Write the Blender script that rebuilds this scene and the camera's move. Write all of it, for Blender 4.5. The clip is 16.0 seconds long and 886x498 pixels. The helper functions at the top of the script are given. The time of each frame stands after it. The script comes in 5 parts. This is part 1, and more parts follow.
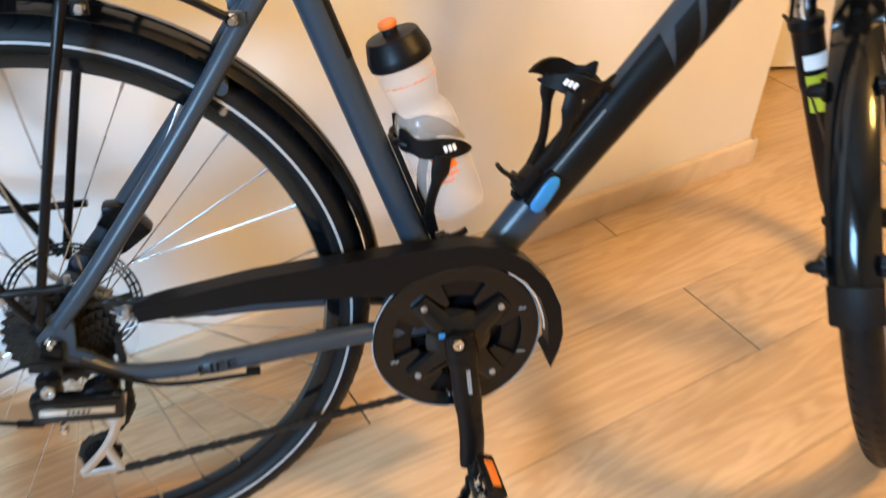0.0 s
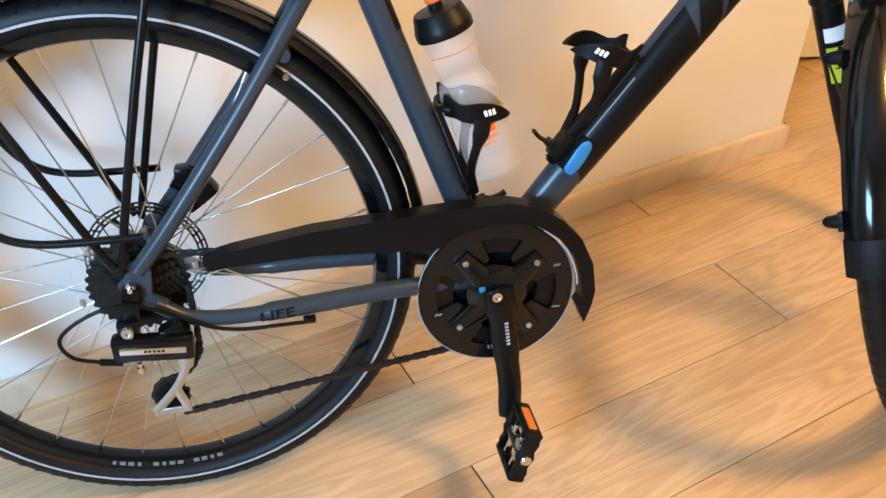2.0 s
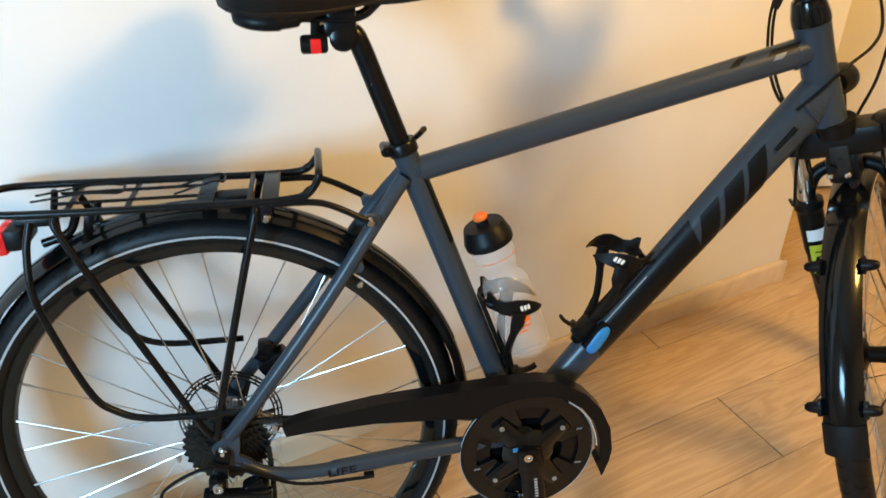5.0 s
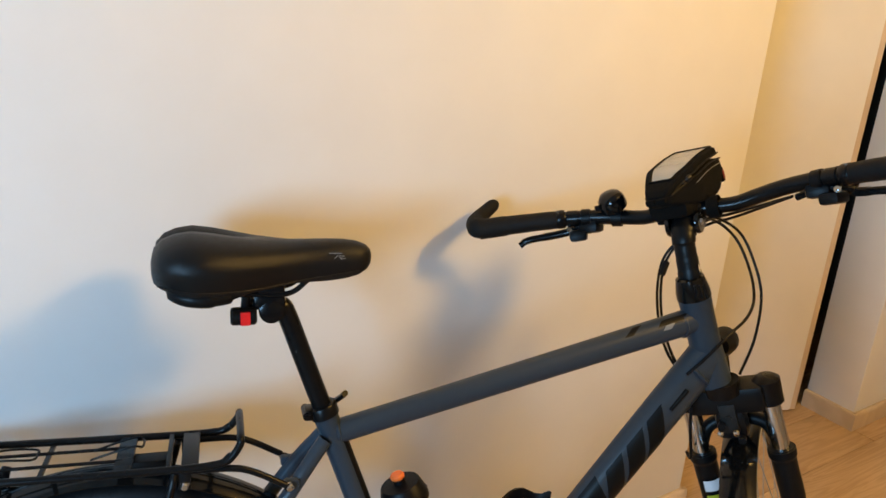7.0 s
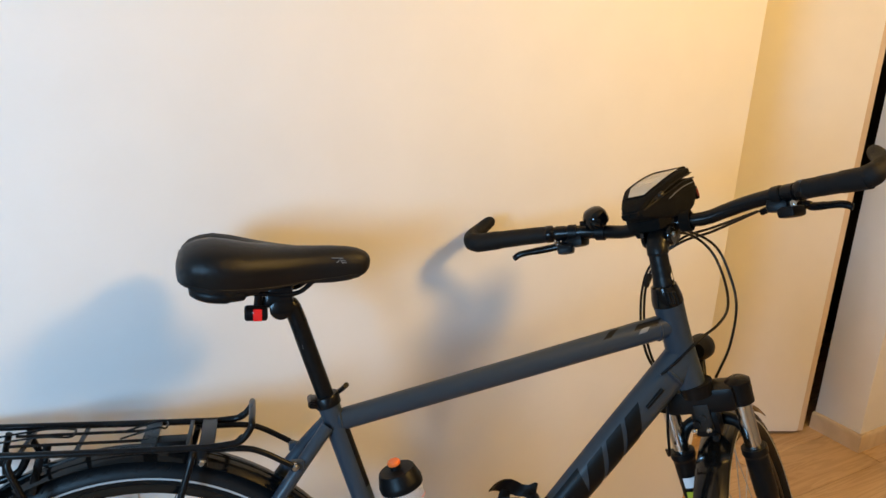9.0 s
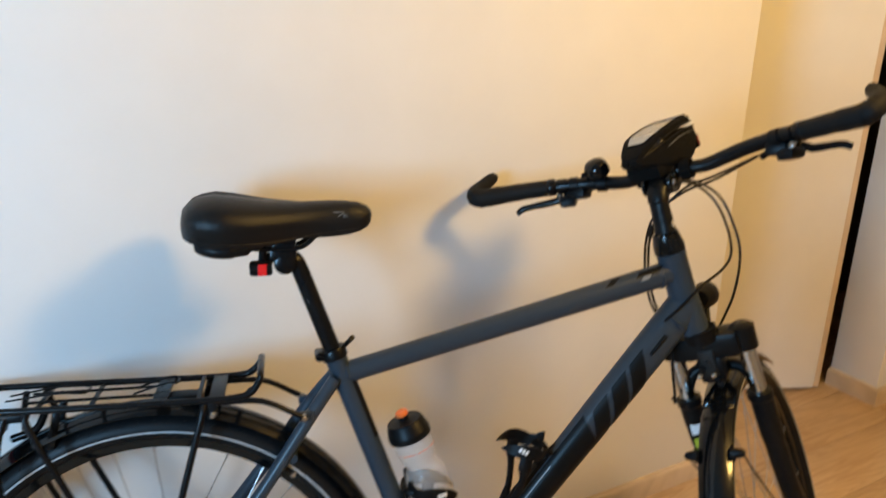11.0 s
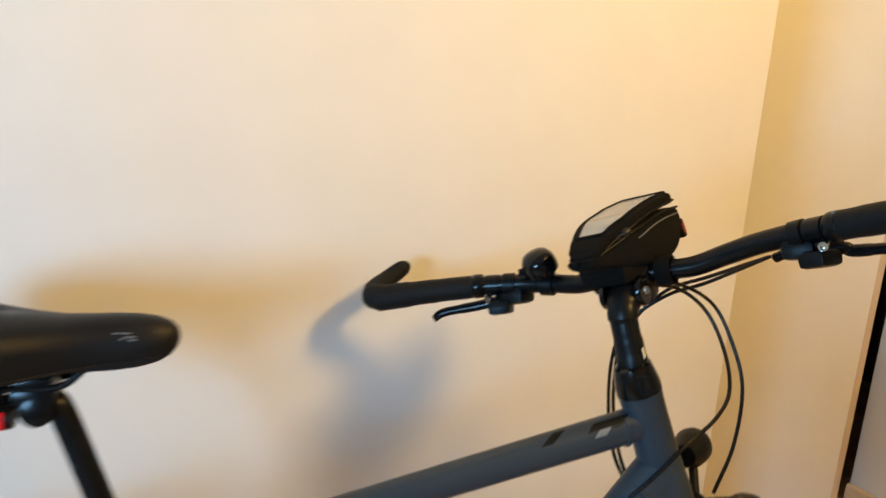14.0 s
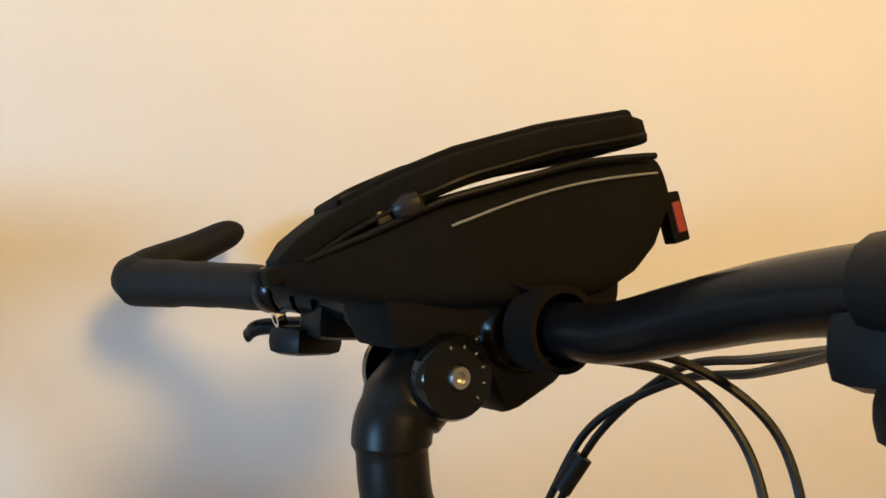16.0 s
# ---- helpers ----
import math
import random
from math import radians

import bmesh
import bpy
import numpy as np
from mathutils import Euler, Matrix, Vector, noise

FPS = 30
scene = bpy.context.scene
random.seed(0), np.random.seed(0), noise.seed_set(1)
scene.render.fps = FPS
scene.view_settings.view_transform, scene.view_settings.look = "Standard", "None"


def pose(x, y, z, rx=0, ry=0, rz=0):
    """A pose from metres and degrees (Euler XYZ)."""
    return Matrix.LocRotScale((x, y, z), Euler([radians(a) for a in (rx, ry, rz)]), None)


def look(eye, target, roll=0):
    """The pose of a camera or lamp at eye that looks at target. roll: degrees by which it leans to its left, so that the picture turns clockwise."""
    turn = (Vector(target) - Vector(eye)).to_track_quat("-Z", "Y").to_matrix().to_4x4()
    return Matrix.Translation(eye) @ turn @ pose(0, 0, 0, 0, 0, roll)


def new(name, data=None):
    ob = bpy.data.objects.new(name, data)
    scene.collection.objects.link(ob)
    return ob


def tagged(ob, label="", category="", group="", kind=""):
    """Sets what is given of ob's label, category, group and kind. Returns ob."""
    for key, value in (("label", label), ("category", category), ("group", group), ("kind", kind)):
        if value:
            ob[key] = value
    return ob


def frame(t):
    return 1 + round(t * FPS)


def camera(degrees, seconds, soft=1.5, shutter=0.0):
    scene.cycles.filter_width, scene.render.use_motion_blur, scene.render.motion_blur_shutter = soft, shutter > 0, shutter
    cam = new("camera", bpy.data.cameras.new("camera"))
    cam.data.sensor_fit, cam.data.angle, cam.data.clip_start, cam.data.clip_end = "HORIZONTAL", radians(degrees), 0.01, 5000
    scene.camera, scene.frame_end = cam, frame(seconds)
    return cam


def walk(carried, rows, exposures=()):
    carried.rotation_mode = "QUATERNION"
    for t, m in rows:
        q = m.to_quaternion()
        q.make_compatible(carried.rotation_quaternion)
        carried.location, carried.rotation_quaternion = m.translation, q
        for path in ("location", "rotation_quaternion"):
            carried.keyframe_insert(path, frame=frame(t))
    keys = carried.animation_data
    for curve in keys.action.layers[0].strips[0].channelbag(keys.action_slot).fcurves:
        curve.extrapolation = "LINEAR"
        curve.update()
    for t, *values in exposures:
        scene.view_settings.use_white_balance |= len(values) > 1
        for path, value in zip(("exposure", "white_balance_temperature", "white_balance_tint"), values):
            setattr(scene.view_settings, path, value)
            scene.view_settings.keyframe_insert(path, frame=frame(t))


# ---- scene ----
cam = camera(56.4, 16.0, shutter=0.5)
# The bicycle leans ten degrees; the path is given in the bicycle's own upright axes.
LEANING = pose(0, 0, 0.027, -10, 0, 0)
PATH = [
    (0, (0.265, -0.885, 0.851), (0.622, 0.839, -0.099), -0.9),
    (0.5, (0.236, -1.017, 0.857), (0.599, 0.69, -0.12), -2.2),
    (1, (0.231, -1.012, 0.844), (0.517, 0.73, -0.097), -0.7),
    (1.5, (0.238, -0.995, 0.836), (0.528, 0.77, -0.059), -0.7),
    (2, (0.241, -0.985, 0.834), (0.509, 0.766, -0.095), -2.2),
    (2.5, (0.241, -0.96, 0.83), (0.515, 0.807, -0.068), -3.5),
    (3, (0.241, -0.946, 0.839), (0.462, 0.843, -0.027), -2.4),
    (3.2, (0.234, -0.958, 0.839), (0.456, 0.836, -0.019), -2.0),
    (5.3, (0.182, -1.119, 1.108), (0.441, 0.697, 0.312), -1.5),
    (5.5, (0.19, -1.183, 1.11), (0.441, 0.699, 0.48), -1.3),
    (6, (0.152, -1.213, 1.162), (0.395, 0.719, 0.705), 3.6),
    (6.5, (0.144, -1.141, 1.181), (0.49, 0.785, 0.768), 2.4),
    (7, (0.155, -1.099, 1.198), (0.668, 0.797, 0.822), 1.3),
    (7.5, (0.177, -1.154, 1.199), (0.636, 0.758, 0.838), 1.8),
    (8, (0.215, -1.245, 1.183), (0.636, 0.688, 0.887), 2.3),
    (8.5, (0.197, -1.274, 1.181), (0.588, 0.668, 0.908), 2.0),
    (8.7, (0.184, -1.252, 1.183), (0.614, 0.679, 0.889), 1.2),
    (10.8, (0.211, -1.278, 1.151), (0.643, 0.66, 0.91), 0.8),
    (11, (0.21, -1.28, 1.141), (0.593, 0.653, 0.799), -0.7),
    (11.5, (0.19, -1.273, 1.159), (0.589, 0.644, 0.751), -4.4),
    (12, (0.22, -1.238, 1.155), (0.696, 0.664, 0.763), -2.7),
    (12.5, (0.208, -1.232, 1.167), (0.662, 0.664, 0.722), -2.5),
    (13, (0.202, -1.207, 1.158), (0.656, 0.69, 0.716), -2.6),
    (13.5, (0.288, -1.1, 1.163), (0.793, 0.798, 0.786), -3.6),
    (14, (0.453, -0.867, 1.165), (0.836, 1.083, 0.931), 0.8),
    (14.5, (0.626, -0.64, 1.165), (0.84, 1.326, 0.868), -3.9),
    (15, (0.766, -0.424, 1.179), (0.881, 1.533, 0.782), 0.6),
    (15.5, (0.875, -0.323, 1.134), (0.643, 1.635, 0.803), 4.1),
    (16, (0.914, -0.303, 1.12), (0.532, 1.626, 0.757), 4.9),
]
walk(cam, [(t, LEANING @ look(eye, target, roll)) for t, eye, target, roll in PATH],
     [(0.0, 0.38, 7100, 18), (0.5, 0.50, 7100, 18), (1.0, 0.36, 7100, 18), (2.0, 0.33, 7100, 18), (3.0, 0.30, 7000, 18), (5.5, -0.22, 7400, 10), (6.0, -0.44, 7400, 10), (6.5, -0.66, 7100, 14), (7.5, -0.49, 6900, 14),
      (8.5, -0.49, 6800, 14), (11.0, -0.50, 6700, 12), (11.5, -0.31, 6650, 13), (12.5, -0.32, 6600, 13), (13.5, -0.35, 6550, 11), (14.5, -0.52, 6500, 10), (15.5, -0.49, 6500, 10), (16.0, -0.38, 6500, 10)])

# ---- world and light ----
WALL_TURN = 18.8
ROOM = pose(-0.006, 0.292, 0, 0, 0, WALL_TURN)  # the room's axes: x along the wall, y into the wall, z up

world = bpy.data.worlds.new("world")
scene.world = world
world.use_nodes = True
wn = world.node_tree.nodes
sky = wn.new("ShaderNodeTexSky")
sky.sky_type, sky.sun_disc = "NISHITA", False
sky.sun_elevation, sky.sun_rotation = radians(35), radians(200)
world.node_tree.links.new(sky.outputs[0], wn["Background"].inputs[0])
wn["Background"].inputs[1].default_value = 0.1


def area_lamp(name, eye, target, size, size_y, power, colour):
    data = bpy.data.lights.new(name, "AREA")
    data.shape, data.size, data.size_y, data.energy, data.color = "RECTANGLE", size, size_y, power, colour
    ob = new(name, data)
    ob.matrix_world = ROOM @ look(eye, target)
    return ob


area_lamp("window_daylight", (-1.72, -1.61, 1.32), (0.2, -0.2, 0.9), 0.68, 0.62, 86, (0.28, 0.62, 1.0))
warm = bpy.data.lights.new("ceiling_bulb", "POINT")
warm.energy, warm.color, warm.shadow_soft_size = 134, (1.0, 0.625, 0.183), 0.17
warm_ob = new("ceiling_bulb", warm)
warm_ob.matrix_world = ROOM @ pose(1.33, -1.38, 2.2)

# ---- materials ----


def material(name, colour, rough=0.5, metal=0.0, vary=0.15, grain=60.0, bump=0.0, coat=0.0, stain=4.0, rough_vary=0.1, spec=0.5):
    """A surface whose colour and gloss wander at two scales, with fine relief."""
    m = bpy.data.materials.new(name)
    m.use_nodes = True
    nt = m.node_tree
    b = nt.nodes["Principled BSDF"]
    link = nt.links.new
    tc = nt.nodes.new("ShaderNodeTexCoord")
    fine = nt.nodes.new("ShaderNodeTexNoise")
    fine.inputs["Scale"].default_value, fine.inputs["Detail"].default_value = grain, 4
    broad = nt.nodes.new("ShaderNodeTexNoise")
    broad.inputs["Scale"].default_value, broad.inputs["Detail"].default_value = stain, 3
    link(tc.outputs["Object"], fine.inputs["Vector"])
    link(tc.outputs["Object"], broad.inputs["Vector"])
    add = nt.nodes.new("ShaderNodeMath")
    add.operation = "ADD"
    link(fine.outputs["Fac"], add.inputs[0])
    link(broad.outputs["Fac"], add.inputs[1])
    span = nt.nodes.new("ShaderNodeMapRange")
    span.inputs["From Min"].default_value, span.inputs["From Max"].default_value = 0.6, 1.4
    span.inputs["To Min"].default_value, span.inputs["To Max"].default_value = 1 - vary, 1 + vary
    link(add.outputs[0], span.inputs["Value"])
    mul = nt.nodes.new("ShaderNodeVectorMath")
    mul.operation = "SCALE"
    mul.inputs[0].default_value = colour
    link(span.outputs[0], mul.inputs["Scale"])
    link(mul.outputs[0], b.inputs["Base Color"])
    rr = nt.nodes.new("ShaderNodeMapRange")
    rr.inputs["From Min"].default_value, rr.inputs["From Max"].default_value = 0.3, 0.7
    rr.inputs["To Min"].default_value, rr.inputs["To Max"].default_value = max(0.02, rough - rough_vary), min(1, rough + rough_vary)
    link(broad.outputs["Fac"], rr.inputs["Value"])
    link(rr.outputs[0], b.inputs["Roughness"])
    b.inputs["Metallic"].default_value = metal
    b.inputs["Specular IOR Level"].default_value = spec
    b.inputs["Coat Weight"].default_value = coat
    b.inputs["Coat Roughness"].default_value = 0.08
    if bump:
        bp = nt.nodes.new("ShaderNodeBump")
        bp.inputs["Strength"].default_value, bp.inputs["Distance"].default_value = bump, 0.002
        link(fine.outputs["Fac"], bp.inputs["Height"])
        link(bp.outputs[0], b.inputs["Normal"])
    return m


def wood_material(name, light, dark):
    """Pale oak: long grain along x with cathedral figure, shifted from plank to plank."""
    m = bpy.data.materials.new(name)
    m.use_nodes = True
    nt = m.node_tree
    b = nt.nodes["Principled BSDF"]
    link = nt.links.new
    tc, info = nt.nodes.new("ShaderNodeTexCoord"), nt.nodes.new("ShaderNodeObjectInfo")
    off = nt.nodes.new("ShaderNodeVectorMath")
    off.operation = "SCALE"
    off.inputs[0].default_value = (7.3, 3.1, 5.7)
    link(info.outputs["Random"], off.inputs["Scale"])
    add = nt.nodes.new("ShaderNodeVectorMath")
    link(tc.outputs["Object"], add.inputs[0])
    link(off.outputs[0], add.inputs[1])

    def grain(scale_x, scale_y, detail, distort):
        mp = nt.nodes.new("ShaderNodeMapping")
        mp.inputs["Scale"].default_value = (scale_x, scale_y, 1)
        link(add.outputs[0], mp.inputs["Vector"])
        n = nt.nodes.new("ShaderNodeTexNoise")
        n.inputs["Scale"].default_value, n.inputs["Detail"].default_value, n.inputs["Distortion"].default_value = 1, detail, distort
        link(mp.outputs[0], n.inputs["Vector"])
        return n.outputs["Fac"]

    fibre, figure, patch = grain(5, 150, 5, 0.2), grain(1.6, 14, 3, 1.8), grain(2.2, 4.0, 2, 0.3)
    rings = nt.nodes.new("ShaderNodeMath")
    rings.operation = "MULTIPLY"
    rings.inputs[1].default_value = 38
    link(figure, rings.inputs[0])
    sine = nt.nodes.new("ShaderNodeMath")
    sine.operation = "SINE"
    link(rings.outputs[0], sine.inputs[0])

    def madd(a, k, c):
        n = nt.nodes.new("ShaderNodeMath")
        n.operation = "MULTIPLY_ADD"
        link(a, n.inputs[0])
        n.inputs[1].default_value = k
        if isinstance(c, float):
            n.inputs[2].default_value = c
        else:
            link(c, n.inputs[2])
        return n.outputs[0]

    total = madd(fibre, 0.38, madd(sine.outputs[0], 0.13, madd(patch, 0.9, madd(info.outputs["Random"], 0.16, -0.22))))
    ramp = nt.nodes.new("ShaderNodeValToRGB")
    ramp.color_ramp.elements[0].position, ramp.color_ramp.elements[1].position = 0.2, 0.85
    ramp.color_ramp.elements[0].color, ramp.color_ramp.elements[1].color = (*dark, 1), (*light, 1)
    link(total, ramp.inputs["Fac"])
    link(ramp.outputs["Color"], b.inputs["Base Color"])
    b.inputs["Roughness"].default_value = 0.42
    bp = nt.nodes.new("ShaderNodeBump")
    bp.inputs["Strength"].default_value, bp.inputs["Distance"].default_value = 0.25, 0.001
    link(fibre, bp.inputs["Height"])
    link(bp.outputs[0], b.inputs["Normal"])
    return m


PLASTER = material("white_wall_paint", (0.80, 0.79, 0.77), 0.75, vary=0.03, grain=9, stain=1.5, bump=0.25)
# mid grey for surfaces out of view, so they bounce less fill light
LOW_BOUNCE_PAINT = material("low_bounce_grey_paint", (0.45, 0.43, 0.40), 0.8, vary=0.04, grain=9, stain=1.5)
# near-black: the shade in the door gap is put into this colour
GAP_SHADE_PAINT = material("gap_shade_paint", (0.10, 0.09, 0.08), 0.8, vary=0.1, grain=9, stain=1.5)
DOOR_WHITE = material("door_lacquer", (0.78, 0.76, 0.72), 0.45, vary=0.03, grain=12, stain=2)
OAK = wood_material("oak_laminate", (0.59, 0.415, 0.255), (0.39, 0.255, 0.143))
OAK_TRIM = wood_material("oak_skirting", (0.66, 0.53, 0.39), (0.50, 0.385, 0.265))
JOINT = material("dark_joint", (0.06, 0.045, 0.03), 0.9)
FRAME_PAINT = material("matt_grey_blue_paint", (0.026, 0.037, 0.050), 0.32, vary=0.06, spec=0.3, grain=900, rough_vary=0.04)
FRAME_DARK = material("matt_black_paint", (0.0035, 0.004, 0.0045), 0.36, vary=0.1, spec=0.18)
GLOSS_BLACK = material("gloss_black_plastic", (0.003, 0.0035, 0.004), 0.12, vary=0.1, rough_vary=0.05, coat=0.15, spec=0.25)
BLACK_METAL = material("black_anodised_metal", (0.0035, 0.0035, 0.004), 0.28, vary=0.15, spec=0.2)
BLACK_PLASTIC = material("black_plastic", (0.0035, 0.0035, 0.004), 0.42, vary=0.15, spec=0.16, grain=300, bump=0.1)
RUBBER = material("black_rubber", (0.0055, 0.0055, 0.006), 0.5, vary=0.25, spec=0.2, grain=200, bump=0.2)
GRIP_RUBBER = material("grip_rubber", (0.006, 0.006, 0.0062), 0.65, vary=0.15, spec=0.18, grain=700, bump=0.4)
LEATHER = material("black_saddle_cover", (0.005, 0.005, 0.0055), 0.38, vary=0.15, spec=0.25, grain=900, bump=0.25)
FABRIC = material("black_nylon_cloth", (0.005, 0.0045, 0.004), 0.85, vary=0.3, spec=0.1, grain=1500, bump=0.6)
CHROME = material("polished_steel", (0.62, 0.62, 0.62), 0.16, metal=1.0, vary=0.08)
STEEL = material("spoke_steel", (0.55, 0.55, 0.55), 0.28, metal=1.0, vary=0.12)
DARK_STEEL = material("oiled_dark_steel", (0.022, 0.021, 0.020), 0.35, metal=0.5, vary=0.4, spec=0.3, grain=200)
ALLOY = material("silver_alloy", (0.50, 0.50, 0.50), 0.35, metal=1.0, vary=0.1)
REFLECT = material("silver_reflective_stripe", (0.36, 0.37, 0.38), 0.35, vary=0.12)
WHITE_PRINT = material("white_print", (0.75, 0.75, 0.75), 0.5, vary=0.03)
GREY_PRINT = material("grey_print", (0.16, 0.17, 0.18), 0.5, vary=0.05)
ORANGE = material("orange_plastic", (0.85, 0.16, 0.025), 0.4, vary=0.06)
AMBER = material("amber_reflector", (0.65, 0.16, 0.02), 0.15, vary=0.15, grain=400, bump=0.5)
RED = material("red_lens", (0.75, 0.02, 0.02), 0.15, vary=0.1)
RED_CLOTH = material("red_woven_patch", (0.20, 0.02, 0.012), 0.8, vary=0.2, grain=900)
BLUE = material("blue_plastic", (0.008, 0.18, 0.44), 0.35, vary=0.06)
LIME = material("lime_sticker", (0.42, 0.47, 0.03), 0.4, vary=0.06)


def clear_plastic(name, colour, rough, alpha):
    m = bpy.data.materials.new(name)
    m.use_nodes = True
    b = m.node_tree.nodes["Principled BSDF"]
    b.inputs["Base Color"].default_value = (*colour, 1)
    b.inputs["Roughness"].default_value = rough
    b.inputs["Alpha"].default_value = alpha
    b.inputs["Coat Weight"].default_value = 0.6
    return m


BOTTLE_CLEAR = clear_plastic("translucent_bottle_plastic", (0.86, 0.84, 0.83), 0.12, 0.10)
WATER = clear_plastic("still_water", (0.50, 0.44, 0.42), 0.05, 0.10)
WINDOW_FILM = clear_plastic("clear_vinyl_window", (0.60, 0.60, 0.58), 0.2, 0.55)
GUARD_CLEAR = clear_plastic("clear_guard_plastic", (0.6, 0.6, 0.6), 0.2, 0.08)

# ---- mesh tools: every shape is (vertices, faces) ----


def vec(*a):
    return np.array(a, dtype=float)


def smooth_path(pts, per=8):
    """A rounded line through the points."""
    p = np.array(pts, float)
    p = np.vstack([2 * p[0] - p[1], p, 2 * p[-1] - p[-2]])
    out = []
    for i in range(1, len(p) - 2):
        for k in range(per):
            t = k / per
            out.append(0.5 * (2 * p[i] + (p[i + 1] - p[i - 1]) * t + (2 * p[i - 1] - 5 * p[i] + 4 * p[i + 1] - p[i + 2]) * t * t
                              + (3 * p[i] - p[i - 1] - 3 * p[i + 1] + p[i + 2]) * t ** 3))
    out.append(p[-2])
    return np.array(out)


def tube(pts, r, n=14, across=1.0, side=(0, 1, 0), cap=True, closed=False):
    """A round bar along the points; r: one radius or one for each point; across: its width along side over its height."""
    p = np.array(pts, float)
    rs = np.broadcast_to(np.array(r, float), (len(p),))
    t = np.roll(p, -1, 0) - np.roll(p, 1, 0) if closed else np.gradient(p, axis=0)
    t /= np.linalg.norm(t, axis=1)[:, None]
    s = np.array(side, float)
    if abs(np.dot(s, t[0])) > 0.95:
        s = vec(1, 0, 0) if abs(t[0][0]) < 0.8 else vec(0, 0, 1)
    V = []
    for i in range(len(p)):
        s = s - np.dot(s, t[i]) * t[i]
        s /= np.linalg.norm(s)
        u = np.cross(t[i], s)
        for k in range(n):
            a = 2 * math.pi * k / n
            V.append(p[i] + rs[i] * (across * math.cos(a) * s + math.sin(a) * u))
    F = []
    m = len(p)
    for i in range(m if closed else m - 1):
        j = (i + 1) % m
        for k in range(n):
            l = (k + 1) % n
            F.append((i * n + k, i * n + l, j * n + l, j * n + k))
    if cap and not closed:
        F.append(tuple(range(n))[::-1])
        F.append(tuple((m - 1) * n + k for k in range(n)))
    return V, F


def lathe(profile, origin=(0, 0, 0), axis=(0, 1, 0), n=32, closed=False, start=0.0, sweep=360.0):
    """Turns (radius, height) pairs about an axis."""
    ax = Vector(axis).normalized()
    e1 = Vector((1, 0, 0)) if abs(ax.x) < 0.9 else Vector((0, 1, 0))
    e1 = (e1 - ax * e1.dot(ax)).normalized()
    e2 = ax.cross(e1)
    q = Matrix((e1, e2, ax)).transposed()
    o = Vector(origin)
    V, F = [], []
    full = sweep >= 360
    steps = n if full else n + 1
    for k in range(steps):
        a = radians(start + sweep * k / n)
        for r, h in profile:
            V.append(np.array(o + q @ Vector((r * math.cos(a), r * math.sin(a), h))))
    m = len(profile)
    for k in range(n):
        l = (k + 1) % steps
        for i in range(m if closed else m - 1):
            j = (i + 1) % m
            F.append((k * m + i, l * m + i, l * m + j, k * m + j))
    if not full and closed:
        F.append(tuple(range(m)))
        F.append(tuple((steps - 1) * m + i for i in range(m))[::-1])
    return V, F


def rbox(centre, size, bevel=0.003, turn=None, taper=1.0):
    """A box with bevelled edges; taper narrows its top."""
    bm = bmesh.new()
    bmesh.ops.create_cube(bm, size=1)
    for v in bm.verts:
        k = taper if v.co.z > 0 else 1.0
        v.co = Vector((v.co.x * size[0] * k, v.co.y * size[1] * k, v.co.z * size[2]))
    if bevel:
        bmesh.ops.bevel(bm, geom=bm.edges[:], offset=min(bevel, 0.45 * min(size)), segments=2, profile=0.6, affect="EDGES")
    m = Matrix.Translation(centre) @ (turn or Matrix.Identity(4))
    V = [np.array(m @ v.co) for v in bm.verts]
    bm.verts.index_update()
    F = [tuple(v.index for v in f.verts) for f in bm.faces]
    bm.free()
    return V, F


def slab(outline, y0, y1, bevel=0.0):
    """A plate: an outline of (x, z) points between two values of y."""
    n = len(outline)
    if bevel:
        c = np.mean(np.array(outline), axis=0)
        inner = [c + (np.array(q) - c) * (1 - bevel / max(1e-6, np.linalg.norm(np.array(q) - c))) for q in outline]
        rows = [(inner, y0), (outline, y0 + bevel), (outline, y1 - bevel), (inner, y1)]
    else:
        rows = [(outline, y0), (outline, y1)]
    V = [vec(q[0], y, q[1]) for row, y in rows for q in row]
    F = []
    for r in range(len(rows) - 1):
        for k in range(n):
            l = (k + 1) % n
            F.append((r * n + k, r * n + l, (r + 1) * n + l, (r + 1) * n + k))
    F.append(tuple(range(n))[::-1])
    F.append(tuple((len(rows) - 1) * n + k for k in range(n)))
    return V, F


def join(*shapes):
    V, F = [], []
    for v, f in shapes:
        o = len(V)
        V += list(v)
        F += [tuple(i + o for i in q) for q in f]
    return V, F


def moved(shape, m):
    return [np.array(m @ Vector(v)) for v in shape[0]], shape[1]


def mesh_of(name, shape, mat, sharp=38):
    me = bpy.data.meshes.new(name)
    me.from_pydata([tuple(v) for v in shape[0]], [], shape[1])
    bm = bmesh.new()
    bm.from_mesh(me)
    bmesh.ops.recalc_face_normals(bm, faces=bm.faces)
    bm.to_mesh(me)
    bm.free()
    me.materials.append(mat)
    me.shade_smooth()
    me.set_sharp_from_angle(angle=radians(sharp))
    return me


def part(name, shape, mat, parent, label="", sharp=38):
    ob = new(name, shape if isinstance(shape, bpy.types.Mesh) else mesh_of(name, shape, mat, sharp))
    ob.parent = parent
    if label:
        tagged(ob, label)
    return ob


def thing(name, m, label, category, group="", kind=""):
    ob = new(name)
    ob.matrix_world = m
    return tagged(ob, label, category, group, kind)


